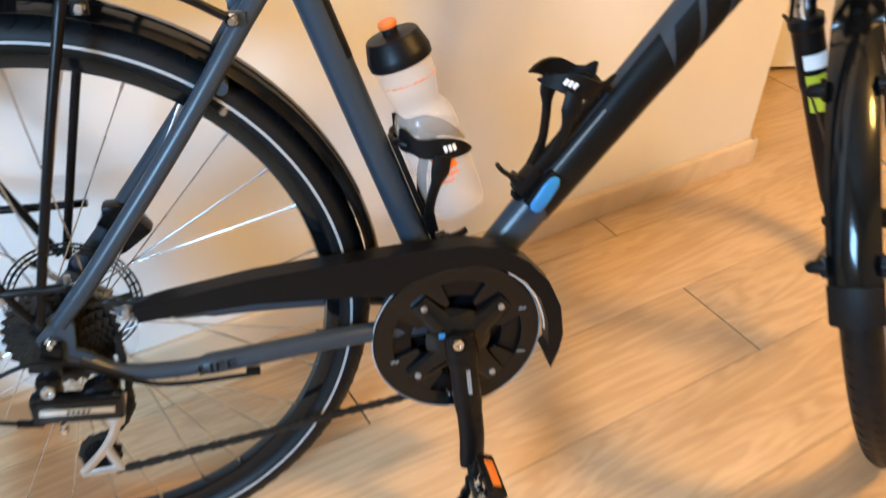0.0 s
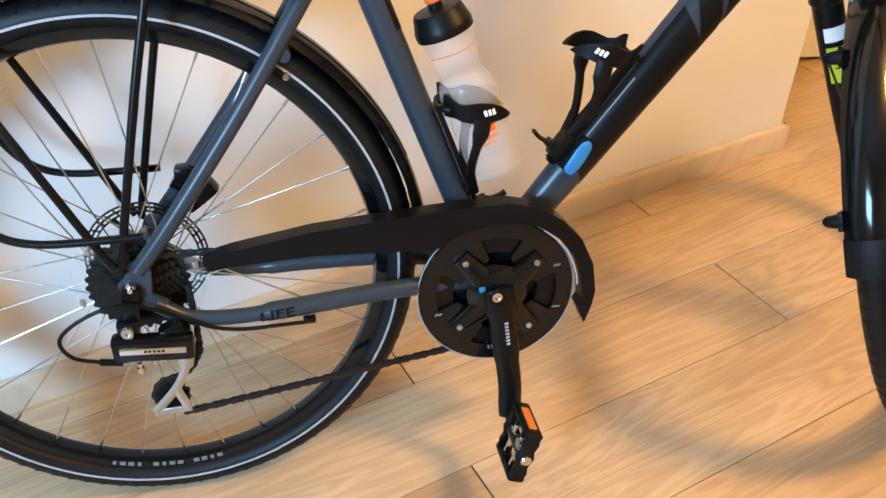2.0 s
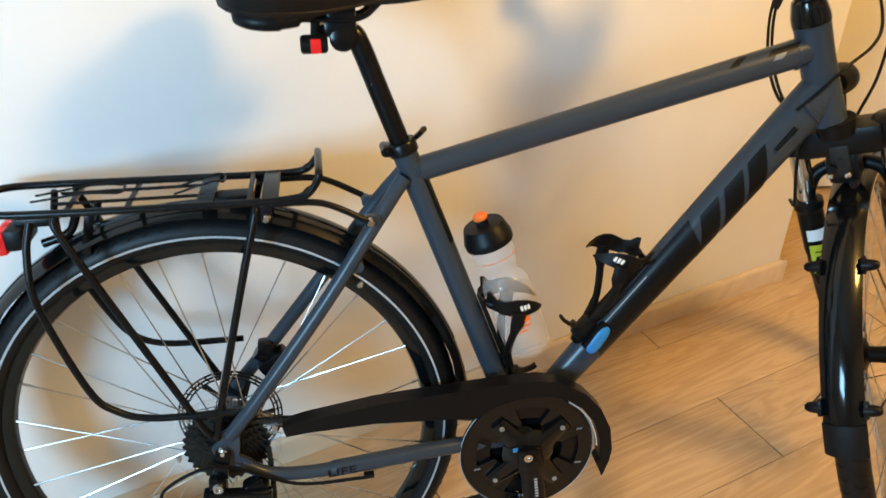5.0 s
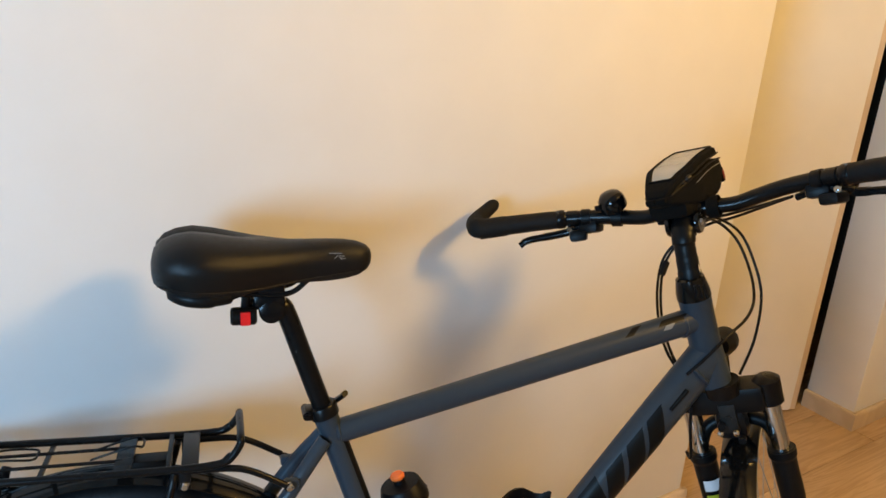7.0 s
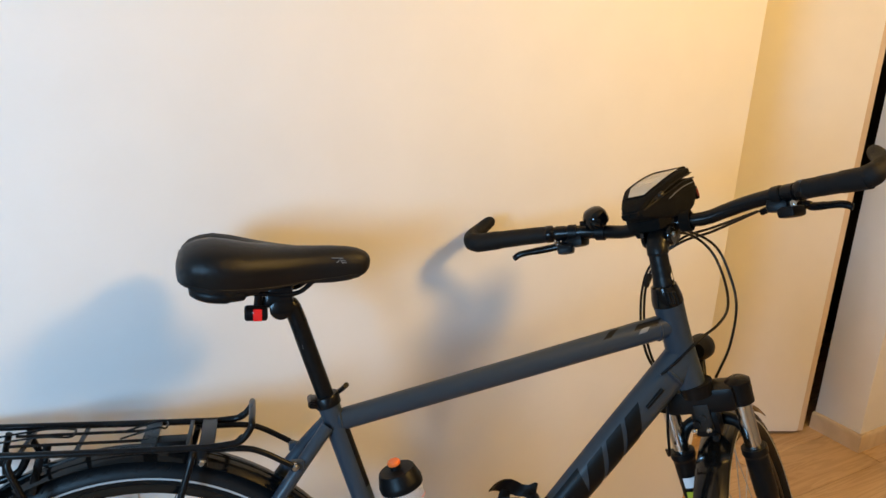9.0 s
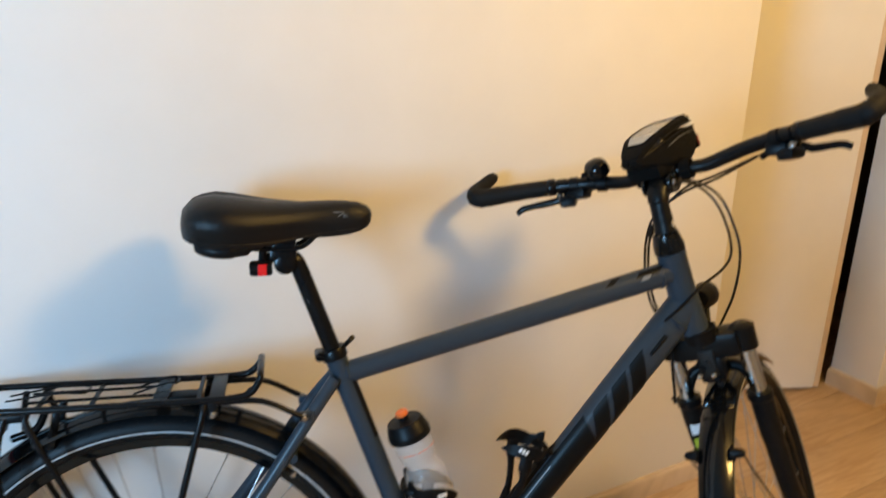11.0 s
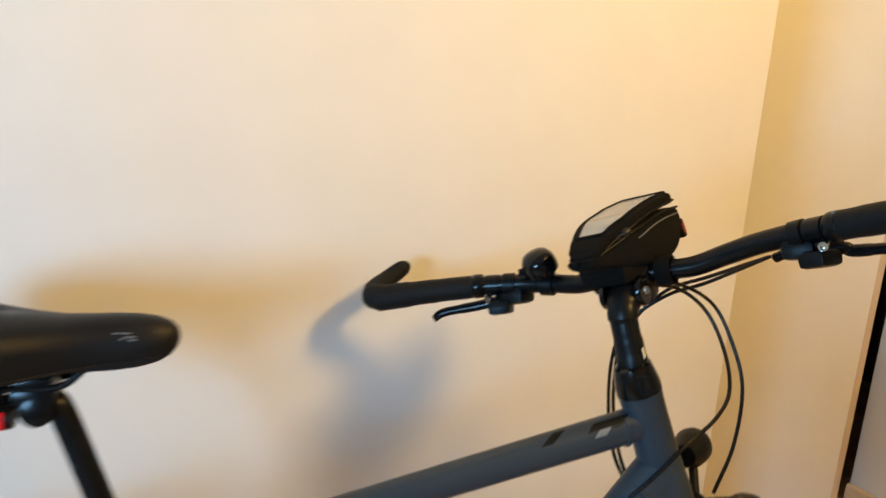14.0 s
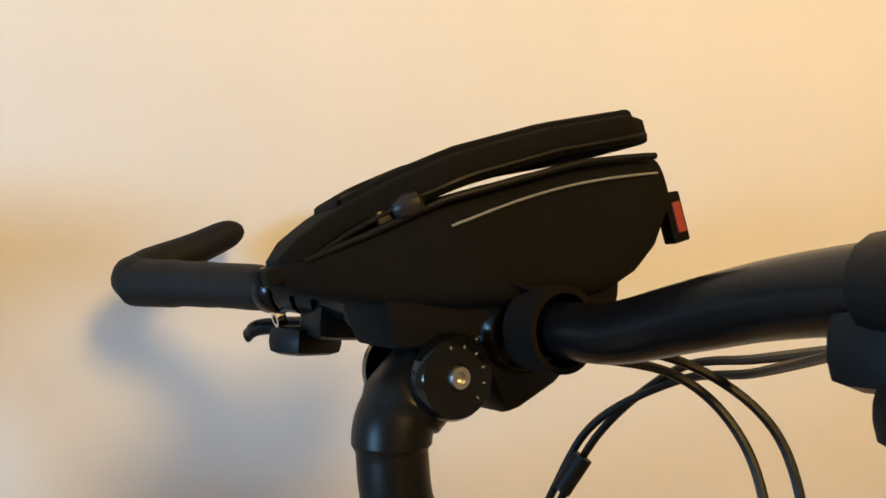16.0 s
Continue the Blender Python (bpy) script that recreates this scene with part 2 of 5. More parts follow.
def lettering(name, text, size, m, mat, parent, depth=0.0004, squeeze=1.0):
    """Raised letters in the built-in font, turned into a mesh."""
    cu = bpy.data.curves.new(name, "FONT")
    cu.body, cu.size, cu.extrude, cu.align_x, cu.align_y = text, size, depth, "CENTER", "CENTER"
    tmp = new(name, cu)
    me = bpy.data.meshes.new_from_object(tmp.evaluated_get(bpy.context.evaluated_depsgraph_get()))
    bpy.data.objects.remove(tmp)
    me.transform(m @ Matrix.Diagonal((squeeze, 1, 1, 1)))
    me.materials.clear()
    me.materials.append(mat)
    ob = new(name, me)
    ob.parent = parent
    return ob


# ---- the room ----
OPEN_0, OPEN_1 = 1.408, 2.232  # the doorway along the wall
H = 2.5


def wall(name, centre, size, label, paint=None):
    ob = new(name, mesh_of(name, rbox((0, 0, 0), size, 0.004), paint or PLASTER))
    ob.matrix_world = ROOM @ pose(*centre)
    return tagged(ob, label, "wall", kind="structure")


wall("wall_north", ((OPEN_0 - 1.9) / 2, 0.085, H / 2), (OPEN_0 + 1.9, 0.17, H), "white painted plaster wall behind the bicycle")
wall("wall_north_2", ((OPEN_1 + 4.2) / 2, 0.085, H / 2), (4.2 - OPEN_1, 0.17, H), "white painted plaster wall beside the doorway")
wall("wall_lintel", ((OPEN_0 + OPEN_1) / 2, 0.085, (2.05 + H) / 2), (OPEN_1 - OPEN_0 - 0.006, 0.166, H - 2.05), "white plaster above the doorway")
# unseen walls that close the room, greyed to keep the wall shadows deep
wall("wall_east", (4.27, -1.0, H / 2), (0.14, 4.6, H), "unseen plain wall, grey to weaken bounced light", LOW_BOUNCE_PAINT)
wall("wall_south", (1.2, -3.37, H / 2), (6.2, 0.14, H), "unseen plain wall, grey to weaken bounced light", LOW_BOUNCE_PAINT)
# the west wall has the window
wall("wall_west", (-1.84, -0.575, H / 2), (0.14, 1.15, H), "unseen plain wall beside the window, grey to weaken bounced light", LOW_BOUNCE_PAINT)
wall("wall_west_2", (-1.84, -2.71, H / 2), (0.14, 1.18, H), "unseen plain wall beside the window, grey to weaken bounced light", LOW_BOUNCE_PAINT)
wall("wall_west_3", (-1.84, -1.635, 0.45), (0.136, 0.97, 0.9), "unseen plain wall under the window, grey to weaken bounced light", LOW_BOUNCE_PAINT)
wall("wall_west_4", (-1.84, -1.635, 2.2), (0.136, 0.97, 0.6), "unseen plain wall over the window, grey to weaken bounced light", LOW_BOUNCE_PAINT)
# added walls closing the space behind the door, dark so the gap reads unlit
wall("wall_back_room", (1.8, 1.5, H / 2), (3.0, 0.1, H), "added wall behind the door, coloured dark for the gap's shade", GAP_SHADE_PAINT)
wall("wall_back_side", (3.1, 0.81, H / 2), (0.1, 1.27, H), "added wall behind the door, coloured dark for the gap's shade", GAP_SHADE_PAINT)
wall("wall_back_side_2", (0.5, 0.81, H / 2), (0.1, 1.27, H), "added wall behind the door, coloured dark for the gap's shade", GAP_SHADE_PAINT)
# ceiling out of view, grey instead of white to limit the bulb's warm bounce
ceiling = new("ceiling", mesh_of("ceiling", rbox((0, 0, 0), (6.3, 5.2, 0.1), 0.004), LOW_BOUNCE_PAINT))
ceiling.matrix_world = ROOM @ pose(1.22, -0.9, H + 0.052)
tagged(ceiling, "unseen plain ceiling, grey to weaken the bulb's bounced light", "ceiling", kind="structure")
floor = new("floor", mesh_of("floor", rbox((0, 0, 0), (6.3, 5.2, 0.1), 0.004), JOINT))
floor.matrix_world = ROOM @ pose(1.22, -0.9, -0.0525)
tagged(floor, "pale oak laminate plank floor", "floor", kind="structure")

# door leaf, ajar, turned back from the doorway's right jamb
door = thing("door_1", ROOM @ pose(2.128, 0.150, 0.012, 0, 0, 180 - 26), "plain white lacquered door leaf standing ajar", "door", kind="structure")
part("leaf", rbox((0.35, -0.02, 1.0), (0.70, 0.04, 2.0), 0.012), DOOR_WHITE, door)
part("edge_strip", rbox((-0.010, -0.024, 1.0), (0.021, 0.030, 1.998), 0.003), OAK_TRIM, door, "bare brown edge of the door")


def skirting(name, x0, y0, x1, y1, label):
    """A strip with a rounded upper edge along the foot of a wall."""
    d = math.hypot(x1 - x0, y1 - y0)
    prof = [(0, 0), (0.014, 0), (0.014, 0.050), (0.012, 0.056), (0.008, 0.060), (0, 0.060)]
    V = [vec(x, -a, b) for x in (0, d) for a, b in prof]
    n = len(prof)
    F = [(k, (k + 1) % n, n + (k + 1) % n, n + k) for k in range(n)] + [tuple(range(n)), tuple(range(n, 2 * n))[::-1]]
    ob = new(name, mesh_of(name, (V, F), OAK_TRIM, 30))
    ob.matrix_world = ROOM @ pose(x0, y0, 0.0, 0, 0, math.degrees(math.atan2(y1 - y0, x1 - x0)))
    return tagged(ob, label, "skirting board", kind="structure")


skirting("baseboard", -1.77, -0.001, OPEN_0 + 0.014, -0.001, "pale oak skirting board along the white wall")
skirting("baseboard_2", OPEN_0 + 0.001, -0.014, OPEN_0 + 0.001, 0.17, "short pale oak skirting in the doorway")
skirting("baseboard_3", OPEN_1 - 0.014, -0.001, 4.2, -0.001, "pale oak skirting board along the white wall")
skirting("baseboard_4", OPEN_1 - 0.001, 0.17, OPEN_1 - 0.001, -0.014, "short pale oak skirting in the doorway")

# ---- the bicycle, in its own upright axes: x forward, y to its left, z up ----
BIKE = LEANING
bicycle = thing("bicycle", BIKE, "matt grey-blue trekking bicycle with black parts leaning against a white wall", "bicycle")
AXLE_Z, TYRE_R = 0.327, 0.354
BB = vec(0.450, 0, 0.277)
ST_TOP = vec(0.290, 0, 0.738)
HT_TOP, HT_LOW = vec(0.857, 0, 0.893), vec(0.905, 0, 0.752)
AXIS = (HT_TOP - HT_LOW) / np.linalg.norm(HT_TOP - HT_LOW)  # up along the steering axis
STEER, BAR_STEER = 49.4, 46.3
FWD = vec(AXIS[2], 0, -AXIS[0])  # forward, square to the steering axis
STEERING = Matrix.Translation(HT_LOW + vec(0.0086, -0.006, 0)) @ Matrix.Rotation(radians(-2.1), 4, "X") @ Matrix.Rotation(radians(STEER), 4, Vector(AXIS)) @ Matrix.Translation(-HT_LOW)


BAR_TURN = Matrix.Translation(HT_LOW) @ Matrix.Rotation(radians(BAR_STEER), 4, Vector(AXIS)) @ Matrix.Translation(-HT_LOW)


def barred(shape):
    return moved(shape, BAR_TURN)


def steered(shape):
    return moved(shape, STEERING)


def on_axis(up, fwd=0.0, left=0.0):
    """A point up along the steering axis from the lower head bearing, forward and to the left of it."""
    return HT_LOW + AXIS * up + FWD * fwd + vec(0, left, 0)


def line(a, b, n=2):
    return [a + (b - a) * k / (n - 1) for k in range(n)]


# frame tubes
part("seat_tube", tube(line(BB + vec(0, 0, 0), ST_TOP + (ST_TOP - BB) * 0.045, 6), 0.0175, 20), FRAME_PAINT, bicycle)
part("top_tube", tube(line(ST_TOP + vec(0.0, 0, -0.020), vec(0.862, 0, 0.857), 8), [0.0175, 0.0175, 0.018, 0.0185, 0.019, 0.0195, 0.020, 0.0205], 20), FRAME_PAINT, bicycle)
DT0, DT1 = BB, vec(0.888, 0, 0.797)
DOWN_R = [0.021, 0.0235, 0.026, 0.028, 0.0295, 0.031, 0.0318, 0.0325]
part("down_tube", tube(line(DT0, DT1, 8), DOWN_R, 26, across=0.80), FRAME_PAINT, bicycle)
part("head_tube", tube(line(HT_LOW, HT_TOP, 6), [0.0275, 0.0265, 0.025, 0.0245, 0.0245, 0.0255], 24), FRAME_PAINT, bicycle)
for s in (-1, 1):
    part("seat_stay", tube(smooth_path([(0.010, s * 0.066, AXLE_Z + 0.035), (0.06, s * 0.062, 0.421), (0.16, s * 0.048, 0.549), (0.24, s * 0.031, 0.660), (0.284, s * 0.014, 0.716)]), 0.0105, 14), FRAME_PAINT, bicycle)
    part("chain_stay", tube(smooth_path([(0.022, s * 0.066, 0.314), (0.06, s * 0.066, 0.290), (0.12, s * 0.064, 0.282), (0.20, s * 0.060, 0.284), (0.32, s * 0.047, 0.285), (0.44, s * 0.030, 0.276)]), [0.010] * 20 + [0.0125] * 21, 14), FRAME_PAINT, bicycle)


def wheel(name, centre, turn, label):
    """Rim with tyre, stripes, hub and spokes under it."""
    c = Vector(centre)
    m = turn @ Matrix.Translation(c)
    rim = part(name, moved(lathe([(0.300, -0.009), (0.306, -0.0115), (0.317, -0.0125), (0.317, 0.0125), (0.306, 0.0115), (0.300, 0.009), (0.297, 0)], n=96, closed=True), m), GLOSS_BLACK, bicycle, label)
    prof = [(0.330 + 0.024 * math.cos(a) * (1.0 if math.cos(a) > 0 else 0.75), 0.0235 * math.sin(a)) for a in np.linspace(-2.6, 2.6, 22)]
    part("tyre", moved(lathe(prof, n=120, closed=True), m), RUBBER, rim, "black treaded tyre with a silver side stripe")
    ribs = []
    for k in range(96):
        a = 2 * math.pi * k / 96
        for s in (-1, 1):
            pts = []
            for th, da in ((0.15, 0.0), (0.45, 0.018), (0.80, 0.010), (1.10, 0.030)):
                rr = 0.330 + 0.0240 * math.cos(th)
                b = a + da + (0.0 if s > 0 else 0.033)
                pts.append(vec(rr * math.cos(b), s * 0.0236 * math.sin(th), rr * math.sin(b)))
            ribs.append(tube(pts, 0.0013, 4, cap=False))
    part("tread", moved(join(*ribs), m), RUBBER, rim)
    for q in range(14):
        a = radians(252 + 2.1 * q)
        if q not in (4, 9):
            part("printed_mark", moved(rbox((0.3095 * math.cos(a), -0.0122, 0.3095 * math.sin(a)), (0.006, 0.0012, 0.008 if q % 3 else 0.005), 0.0003, Matrix.Rotation(-a, 4, "Y")), m), GREY_PRINT, rim)
    for s in (-1, 1):
        part("reflective_stripe", moved(lathe([(0.3270, s * 0.0230), (0.3270, s * 0.0238), (0.3300, s * 0.0238), (0.3300, s * 0.0230)], n=120, closed=True), m), REFLECT, rim, "silver reflective stripe")
    part("hub", moved(lathe([(0.005, -0.064), (0.012, -0.062), (0.027, -0.034), (0.029, -0.034), (0.029, -0.030), (0.016, -0.026), (0.014, 0.02), (0.016, 0.024), (0.029, 0.030), (0.029, 0.034), (0.012, 0.05), (0.005, 0.064)], n=28), m), BLACK_METAL, rim)
    spoke = None
    for k in range(32):
        a = 2 * math.pi * k / 32
        s = -1 if k % 2 else 1
        lead = (1 if (k // 2) % 2 else -1) * 1.15
        p0 = vec(0.0265 * math.cos(a + lead), s * 0.033, 0.0265 * math.sin(a + lead))
        p1 = vec(0.300 * math.cos(a), s * 0.004, 0.300 * math.sin(a))
        pn = p1 + (p0 - p1) / np.linalg.norm(p0 - p1) * 0.014
        part("spoke", moved(join(tube([p0, p1], 0.00105, 6), tube([pn, p1], 0.0019, 6)), m), STEEL, rim)
    return rim


ID = Matrix.Identity(4)
wheel("rear_wheel", (0, 0, AXLE_Z), ID, "rear wheel with steel spokes and black rim")
FRONT_UP = -0.478
FRONT = on_axis(FRONT_UP, 0.072)
wheel("front_wheel", FRONT, STEERING, "front wheel with steel spokes and black rim, turned in")


# dropouts and bridge
for s in (-1, 1):
    part("dropout", slab([(-0.016, 0.348), (-0.010, 0.325), (0.010, 0.312), (0.030, 0.306), (0.040, 0.318), (0.022, 0.330), (0.026, 0.362), (0.014, 0.380), (0.000, 0.372), (-0.006, 0.358)], s * 0.069 - 0.0035, s * 0.069 + 0.0035, 0.0012), FRAME_PAINT, bicycle)
    part("axle_bolt", lathe([(0.0, 0.012), (0.0032, 0.012), (0.0034, 0.009), (0.0062, 0.009), (0.0072, 0.006), (0.0078, 0.0)], (0.0, s * 0.0725, AXLE_Z + 0.018), (0, s, 0), 18), CHROME, bicycle, "polished steel axle bolt")
part("stay_bridge", tube(line(vec(0.212, -0.042, 0.600), vec(0.212, 0.042, 0.600)), 0.008, 12), FRAME_PAINT, bicycle)
for s in (-1, 1):
    part("stay_screw", lathe([(0, 0.006), (0.003, 0.006), (0.005, 0.003), (0.005, 0)], (0.213, s * 0.052, 0.580), (0, s, 0), 12), CHROME, bicycle)
part("bottom_bracket", lathe([(0.0, -0.037), (0.020, -0.037), (0.0215, -0.034), (0.0215, 0.034), (0.020, 0.037), (0.0, 0.037)], BB, (0, 1, 0), 28), FRAME_PAINT, bicycle)

# weld beads round the joints
for c, ax, r in ((ST_TOP + vec(0.014, 0, -0.014), (0.96, 0, 0.2), 0.0182), (vec(0.838, 0, 0.850), (0.96, 0, 0.2), 0.0208), (vec(0.866, 0, 0.771), (0.62, 0, 0.72), 0.0290)):
    part("weld", lathe([(r - 0.0016, -0.003), (r + 0.0009, -0.0012), (r + 0.0009, 0.0012), (r - 0.0016, 0.003)], c, ax, 30, closed=True), FRAME_PAINT, bicycle)

# painted bands and marks on the tubes
DT_DIR = (DT1 - DT0) / np.linalg.norm(DT1 - DT0)


def tube_patch(a, b, r0, r1, lo, hi, slant=0.0, n=8, m=6, flat=0.925):
    """A thin skin on the right-hand side of a tube from a to b, between two angles about it."""
    a, b = np.array(a, float), np.array(b, float)
    d = (b - a) / np.linalg.norm(b - a)
    up = np.cross(d, vec(0, 1, 0))
    up *= np.sign(up[2])
    V, F = [], []
    for layer in (0.0, 0.0005):
        for i in range(m + 1):
            for k in range(n + 1):
                t = k / n
                ang = radians(lo + (hi - lo) * t)
                f = i / m
                r = r0 + (r1 - r0) * f + layer
                p = a + (b - a) * f + d * slant * (t - 0.5)
                V.append(p + r * (math.cos(ang) * vec(0, -1, 0) * flat + math.sin(ang) * up))
    w = n + 1
    o = (m + 1) * w
    for i in range(m):
        for k in range(n):
            F.append((o + i * w + k, o + i * w + k + 1, o + (i + 1) * w + k + 1, o + (i + 1) * w + k))
    rim = [k for k in range(w)] + [i * w + n for i in range(1, m + 1)] + [m * w + k for k in range(n - 1, -1, -1)] + [i * w for i in range(m - 1, 0, -1)]
    for q in range(len(rim)):
        p = rim[(q + 1) % len(rim)]
        F.append((rim[q], p, o + p, o + rim[q]))
    return V, F


def on_down(f):
    return DT0 + (DT1 - DT0) * f


def down_patch(f0, f1, lo, hi, lift=0.0003, slant=0.0):
    """A painted skin on the down tube between two fractions of its length."""
    r0, r1 = (np.interp(f, np.linspace(0, 1, 8), DOWN_R) + lift for f in (f0, f1))
    return tube_patch(on_down(f0), on_down(f1), r0, r1, lo, hi, slant=slant, n=12, flat=0.81)


# black lower half of the down tube and slanted block shapes of the maker's mark
part("black_band", down_patch(0.27, 0.60, -80, 62, slant=0.03), FRAME_DARK, bicycle, "black painted band on the down tube")
for f0, f1 in ((0.606, 0.664), (0.680, 0.738), (0.752, 0.806)):
    part("mark_block", down_patch(f0, f1, -66, 44, slant=0.052), FRAME_DARK, bicycle)
part("printed_line", down_patch(0.315, 0.470, 38, 42, lift=0.0011), GREY_PRINT, bicycle, "thin pale line on the black band")
TT0, TT1 = ST_TOP + vec(0.0, 0, -0.020), vec(0.862, 0, 0.857)


def on_top(f):
    return TT0 + (TT1 - TT0) * f


part("mark_block", tube_patch(on_top(0.87), on_top(0.945), 0.0206, 0.0209, -18, 62, slant=0.03), FRAME_DARK, bicycle, "black slanted mark on the top tube")
part("mark_block", tube_patch(on_top(0.80), on_top(0.825), 0.0203, 0.0204, 35, 75, slant=0.02), FRAME_DARK, bicycle)
part("mark_block", tube_patch(BB + (ST_TOP - BB) * 0.72, BB + (ST_TOP - BB) * 0.94, 0.0178, 0.0178, 30, 80), FRAME_DARK, bicycle)
part("mark_block", tube_patch(on_top(0.895), on_top(0.92), 0.0212, 0.0214, 15, 35, slant=0.008), GREY_PRINT, bicycle)
part("cable_port", tube([on_down(0.845) + vec(-0.004, -0.0245, 0.004), on_down(0.905) + vec(-0.004, -0.0255, 0.004)], [0.0035, 0.0042], 10), FRAME_DARK, bicycle)
# the word on the right chain stay
lettering("lettering", "LIFE", 0.0185, pose(0.166, -0.0748, 0.2835, 90, 0, 4.0) @ pose(0, 0, 0, 0, 0, 2), FRAME_DARK, bicycle, squeeze=1.45)

# seat clamp, post and saddle
ST_DIR = (ST_TOP - BB) / np.linalg.norm(ST_TOP - BB)
clamp_c = ST_TOP + ST_DIR * 0.018
part("seat_clamp", lathe([(0.0175, -0.009), (0.0205, -0.008), (0.0208, 0.007), (0.0195, 0.009), (0.0142, 0.010)], clamp_c, ST_DIR, 28), BLACK_METAL, bicycle)
part("clamp_lever", join(tube(smooth_path([clamp_c + vec(0.0, 0.020, 0.0), clamp_c + vec(0.014, 0.016, 0.004), clamp_c + vec(0.024, 0.002, 0.016), clamp_c + vec(0.029, -0.008, 0.025)]), 0.0042, 10, across=1.4)), BLACK_METAL, bicycle)
part("clamp_bolt", join(tube([clamp_c + vec(-0.024, -0.016, -0.002), clamp_c + vec(-0.024, 0.018, -0.002)], 0.0062, 14), rbox(clamp_c + vec(-0.021, 0, -0.002), (0.012, 0.030, 0.015), 0.003), tube([clamp_c + vec(-0.024, -0.019, -0.002), clamp_c + vec(-0.024, -0.016, -0.002)], 0.004, 12)), BLACK_METAL, bicycle)
part("seat_post", tube(smooth_path([ST_TOP + ST_DIR * 0.02, ST_TOP + ST_DIR * 0.10, ST_TOP + ST_DIR * 0.165, vec(0.226, 0, 0.910), vec(0.206, 0, 0.917)]), 0.0136, 20), BLACK_METAL, bicycle)
part("post_mark", tube_patch(ST_TOP + ST_DIR * 0.112, ST_TOP + ST_DIR * 0.121, 0.0138, 0.0138, -25, 30, slant=0.006, n=6, m=2), WHITE_PRINT, bicycle, "small white printed mark")
part("post_mark", tube_patch(ST_TOP + ST_DIR * 0.107, ST_TOP + ST_DIR * 0.1095, 0.0138, 0.0138, -15, 18, n=6, m=1), WHITE_PRINT, bicycle)
part("saddle_clamp", join(tube([(0.214, -0.021, 0.906), (0.214, -0.019, 0.906), (0.214, 0.019, 0.906), (0.214, 0.021, 0.906)], [0.012, 0.0165, 0.0165, 0.012], 22), rbox((0.226, -0.016, 0.941), (0.012, 0.012, 0.016), 0.002), rbox((0.212, 0, 0.919), (0.042, 0.040, 0.024), 0.007), rbox((0.214, 0, 0.935), (0.036, 0.050, 0.012), 0.004), tube([(0.190, -0.012, 0.915), (0.190, 0.012, 0.915)], 0.008, 14), tube([(0.214, -0.006, 0.900), (0.214, -0.006, 0.925)], 0.004, 10)), BLACK_METAL, bicycle)


def saddle_shell():
    """Cross-sections from the broad tail to the rounded nose."""
    xs = [0.066, 0.070, 0.080, 0.095, 0.115, 0.140, 0.165, 0.190, 0.215, 0.240, 0.265, 0.290, 0.312, 0.330, 0.342, 0.348, 0.350]
    wid = [0.030, 0.052, 0.068, 0.078, 0.083, 0.080, 0.072, 0.061, 0.049, 0.039, 0.032, 0.028, 0.0255, 0.022, 0.016, 0.009, 0.003]
    top = [0.986, 1.000, 1.010, 1.016, 1.019, 1.016, 1.011, 1.006, 1.002, 0.999, 0.999, 0.999, 0.998, 0.995, 0.990, 0.984, 0.978]
    low = [0.962, 0.955, 0.950, 0.946, 0.941, 0.938, 0.938, 0.940, 0.943, 0.946, 0.946, 0.946, 0.948, 0.952, 0.958, 0.965, 0.972]
    V, F = [], []
    n = 28
    for x, w, t, l in zip(xs, wid, top, low):
        for k in range(n + 1):
            s = -1 + 2 * k / n
            a = s * math.pi * 0.62
            y = w * math.sin(a) * (1 - 0.10 * max(0, abs(s) - 0.8) * 5)
            shape = (math.cos(a) - math.cos(math.pi * 0.62)) / (1 - math.cos(math.pi * 0.62))
            z = l + (t - l) * shape ** 0.72
            groove = 0.016 * math.exp(-(y / 0.013) ** 2) * max(0.0, min(1.0, (0.20 - x) / 0.06))
            V.append(vec(x, y, z - groove))
    w1 = n + 1
    for i in range(len(xs) - 1):
        for k in range(n):
            F.append((i * w1 + k, i * w1 + k + 1, (i + 1) * w1 + k + 1, (i + 1) * w1 + k))
    for i in range(len(xs) - 1):  # underside
        F.append((i * w1, (i + 1) * w1, (i + 1) * w1 + n, i * w1 + n))
    F.append(tuple(range(n, -1, -1)))
    F.append(tuple((len(xs) - 1) * w1 + k for k in range(w1)))
    return V, F


saddle = part("saddle", saddle_shell(), LEATHER, bicycle, "black padded saddle with a grooved tail", 60)
for s in (-1, 1):
    part("saddle_rail", tube(smooth_path([(0.300, s * 0.010, 0.962), (0.268, s * 0.020, 0.952), (0.238, s * 0.022, 0.931), (0.190, s * 0.022, 0.931), (0.140, s * 0.030, 0.936), (0.092, s * 0.040, 0.952)]), 0.0036, 10), BLACK_METAL, saddle)
    part("saddle_bumper", tube(smooth_path([(0.090, s * 0.020, 0.946), (0.094, s * 0.046, 0.942), (0.116, s * 0.060, 0.937), (0.152, s * 0.058, 0.936), (0.182, s * 0.044, 0.942)]), [0.006] * 4 + [0.008] * 4 + [0.0105] * 14 + [0.0085] * 5 + [0.005] * 6, 12), BLACK_PLASTIC, saddle)
    part("piping", tube(smooth_path([(0.075, s * 0.060, 0.955), (0.12, s * 0.0805, 0.949), (0.19, s * 0.060, 0.946), (0.26, s * 0.0325, 0.951), (0.33, s * 0.0205, 0.957)]), 0.0008, 6), LEATHER, saddle)
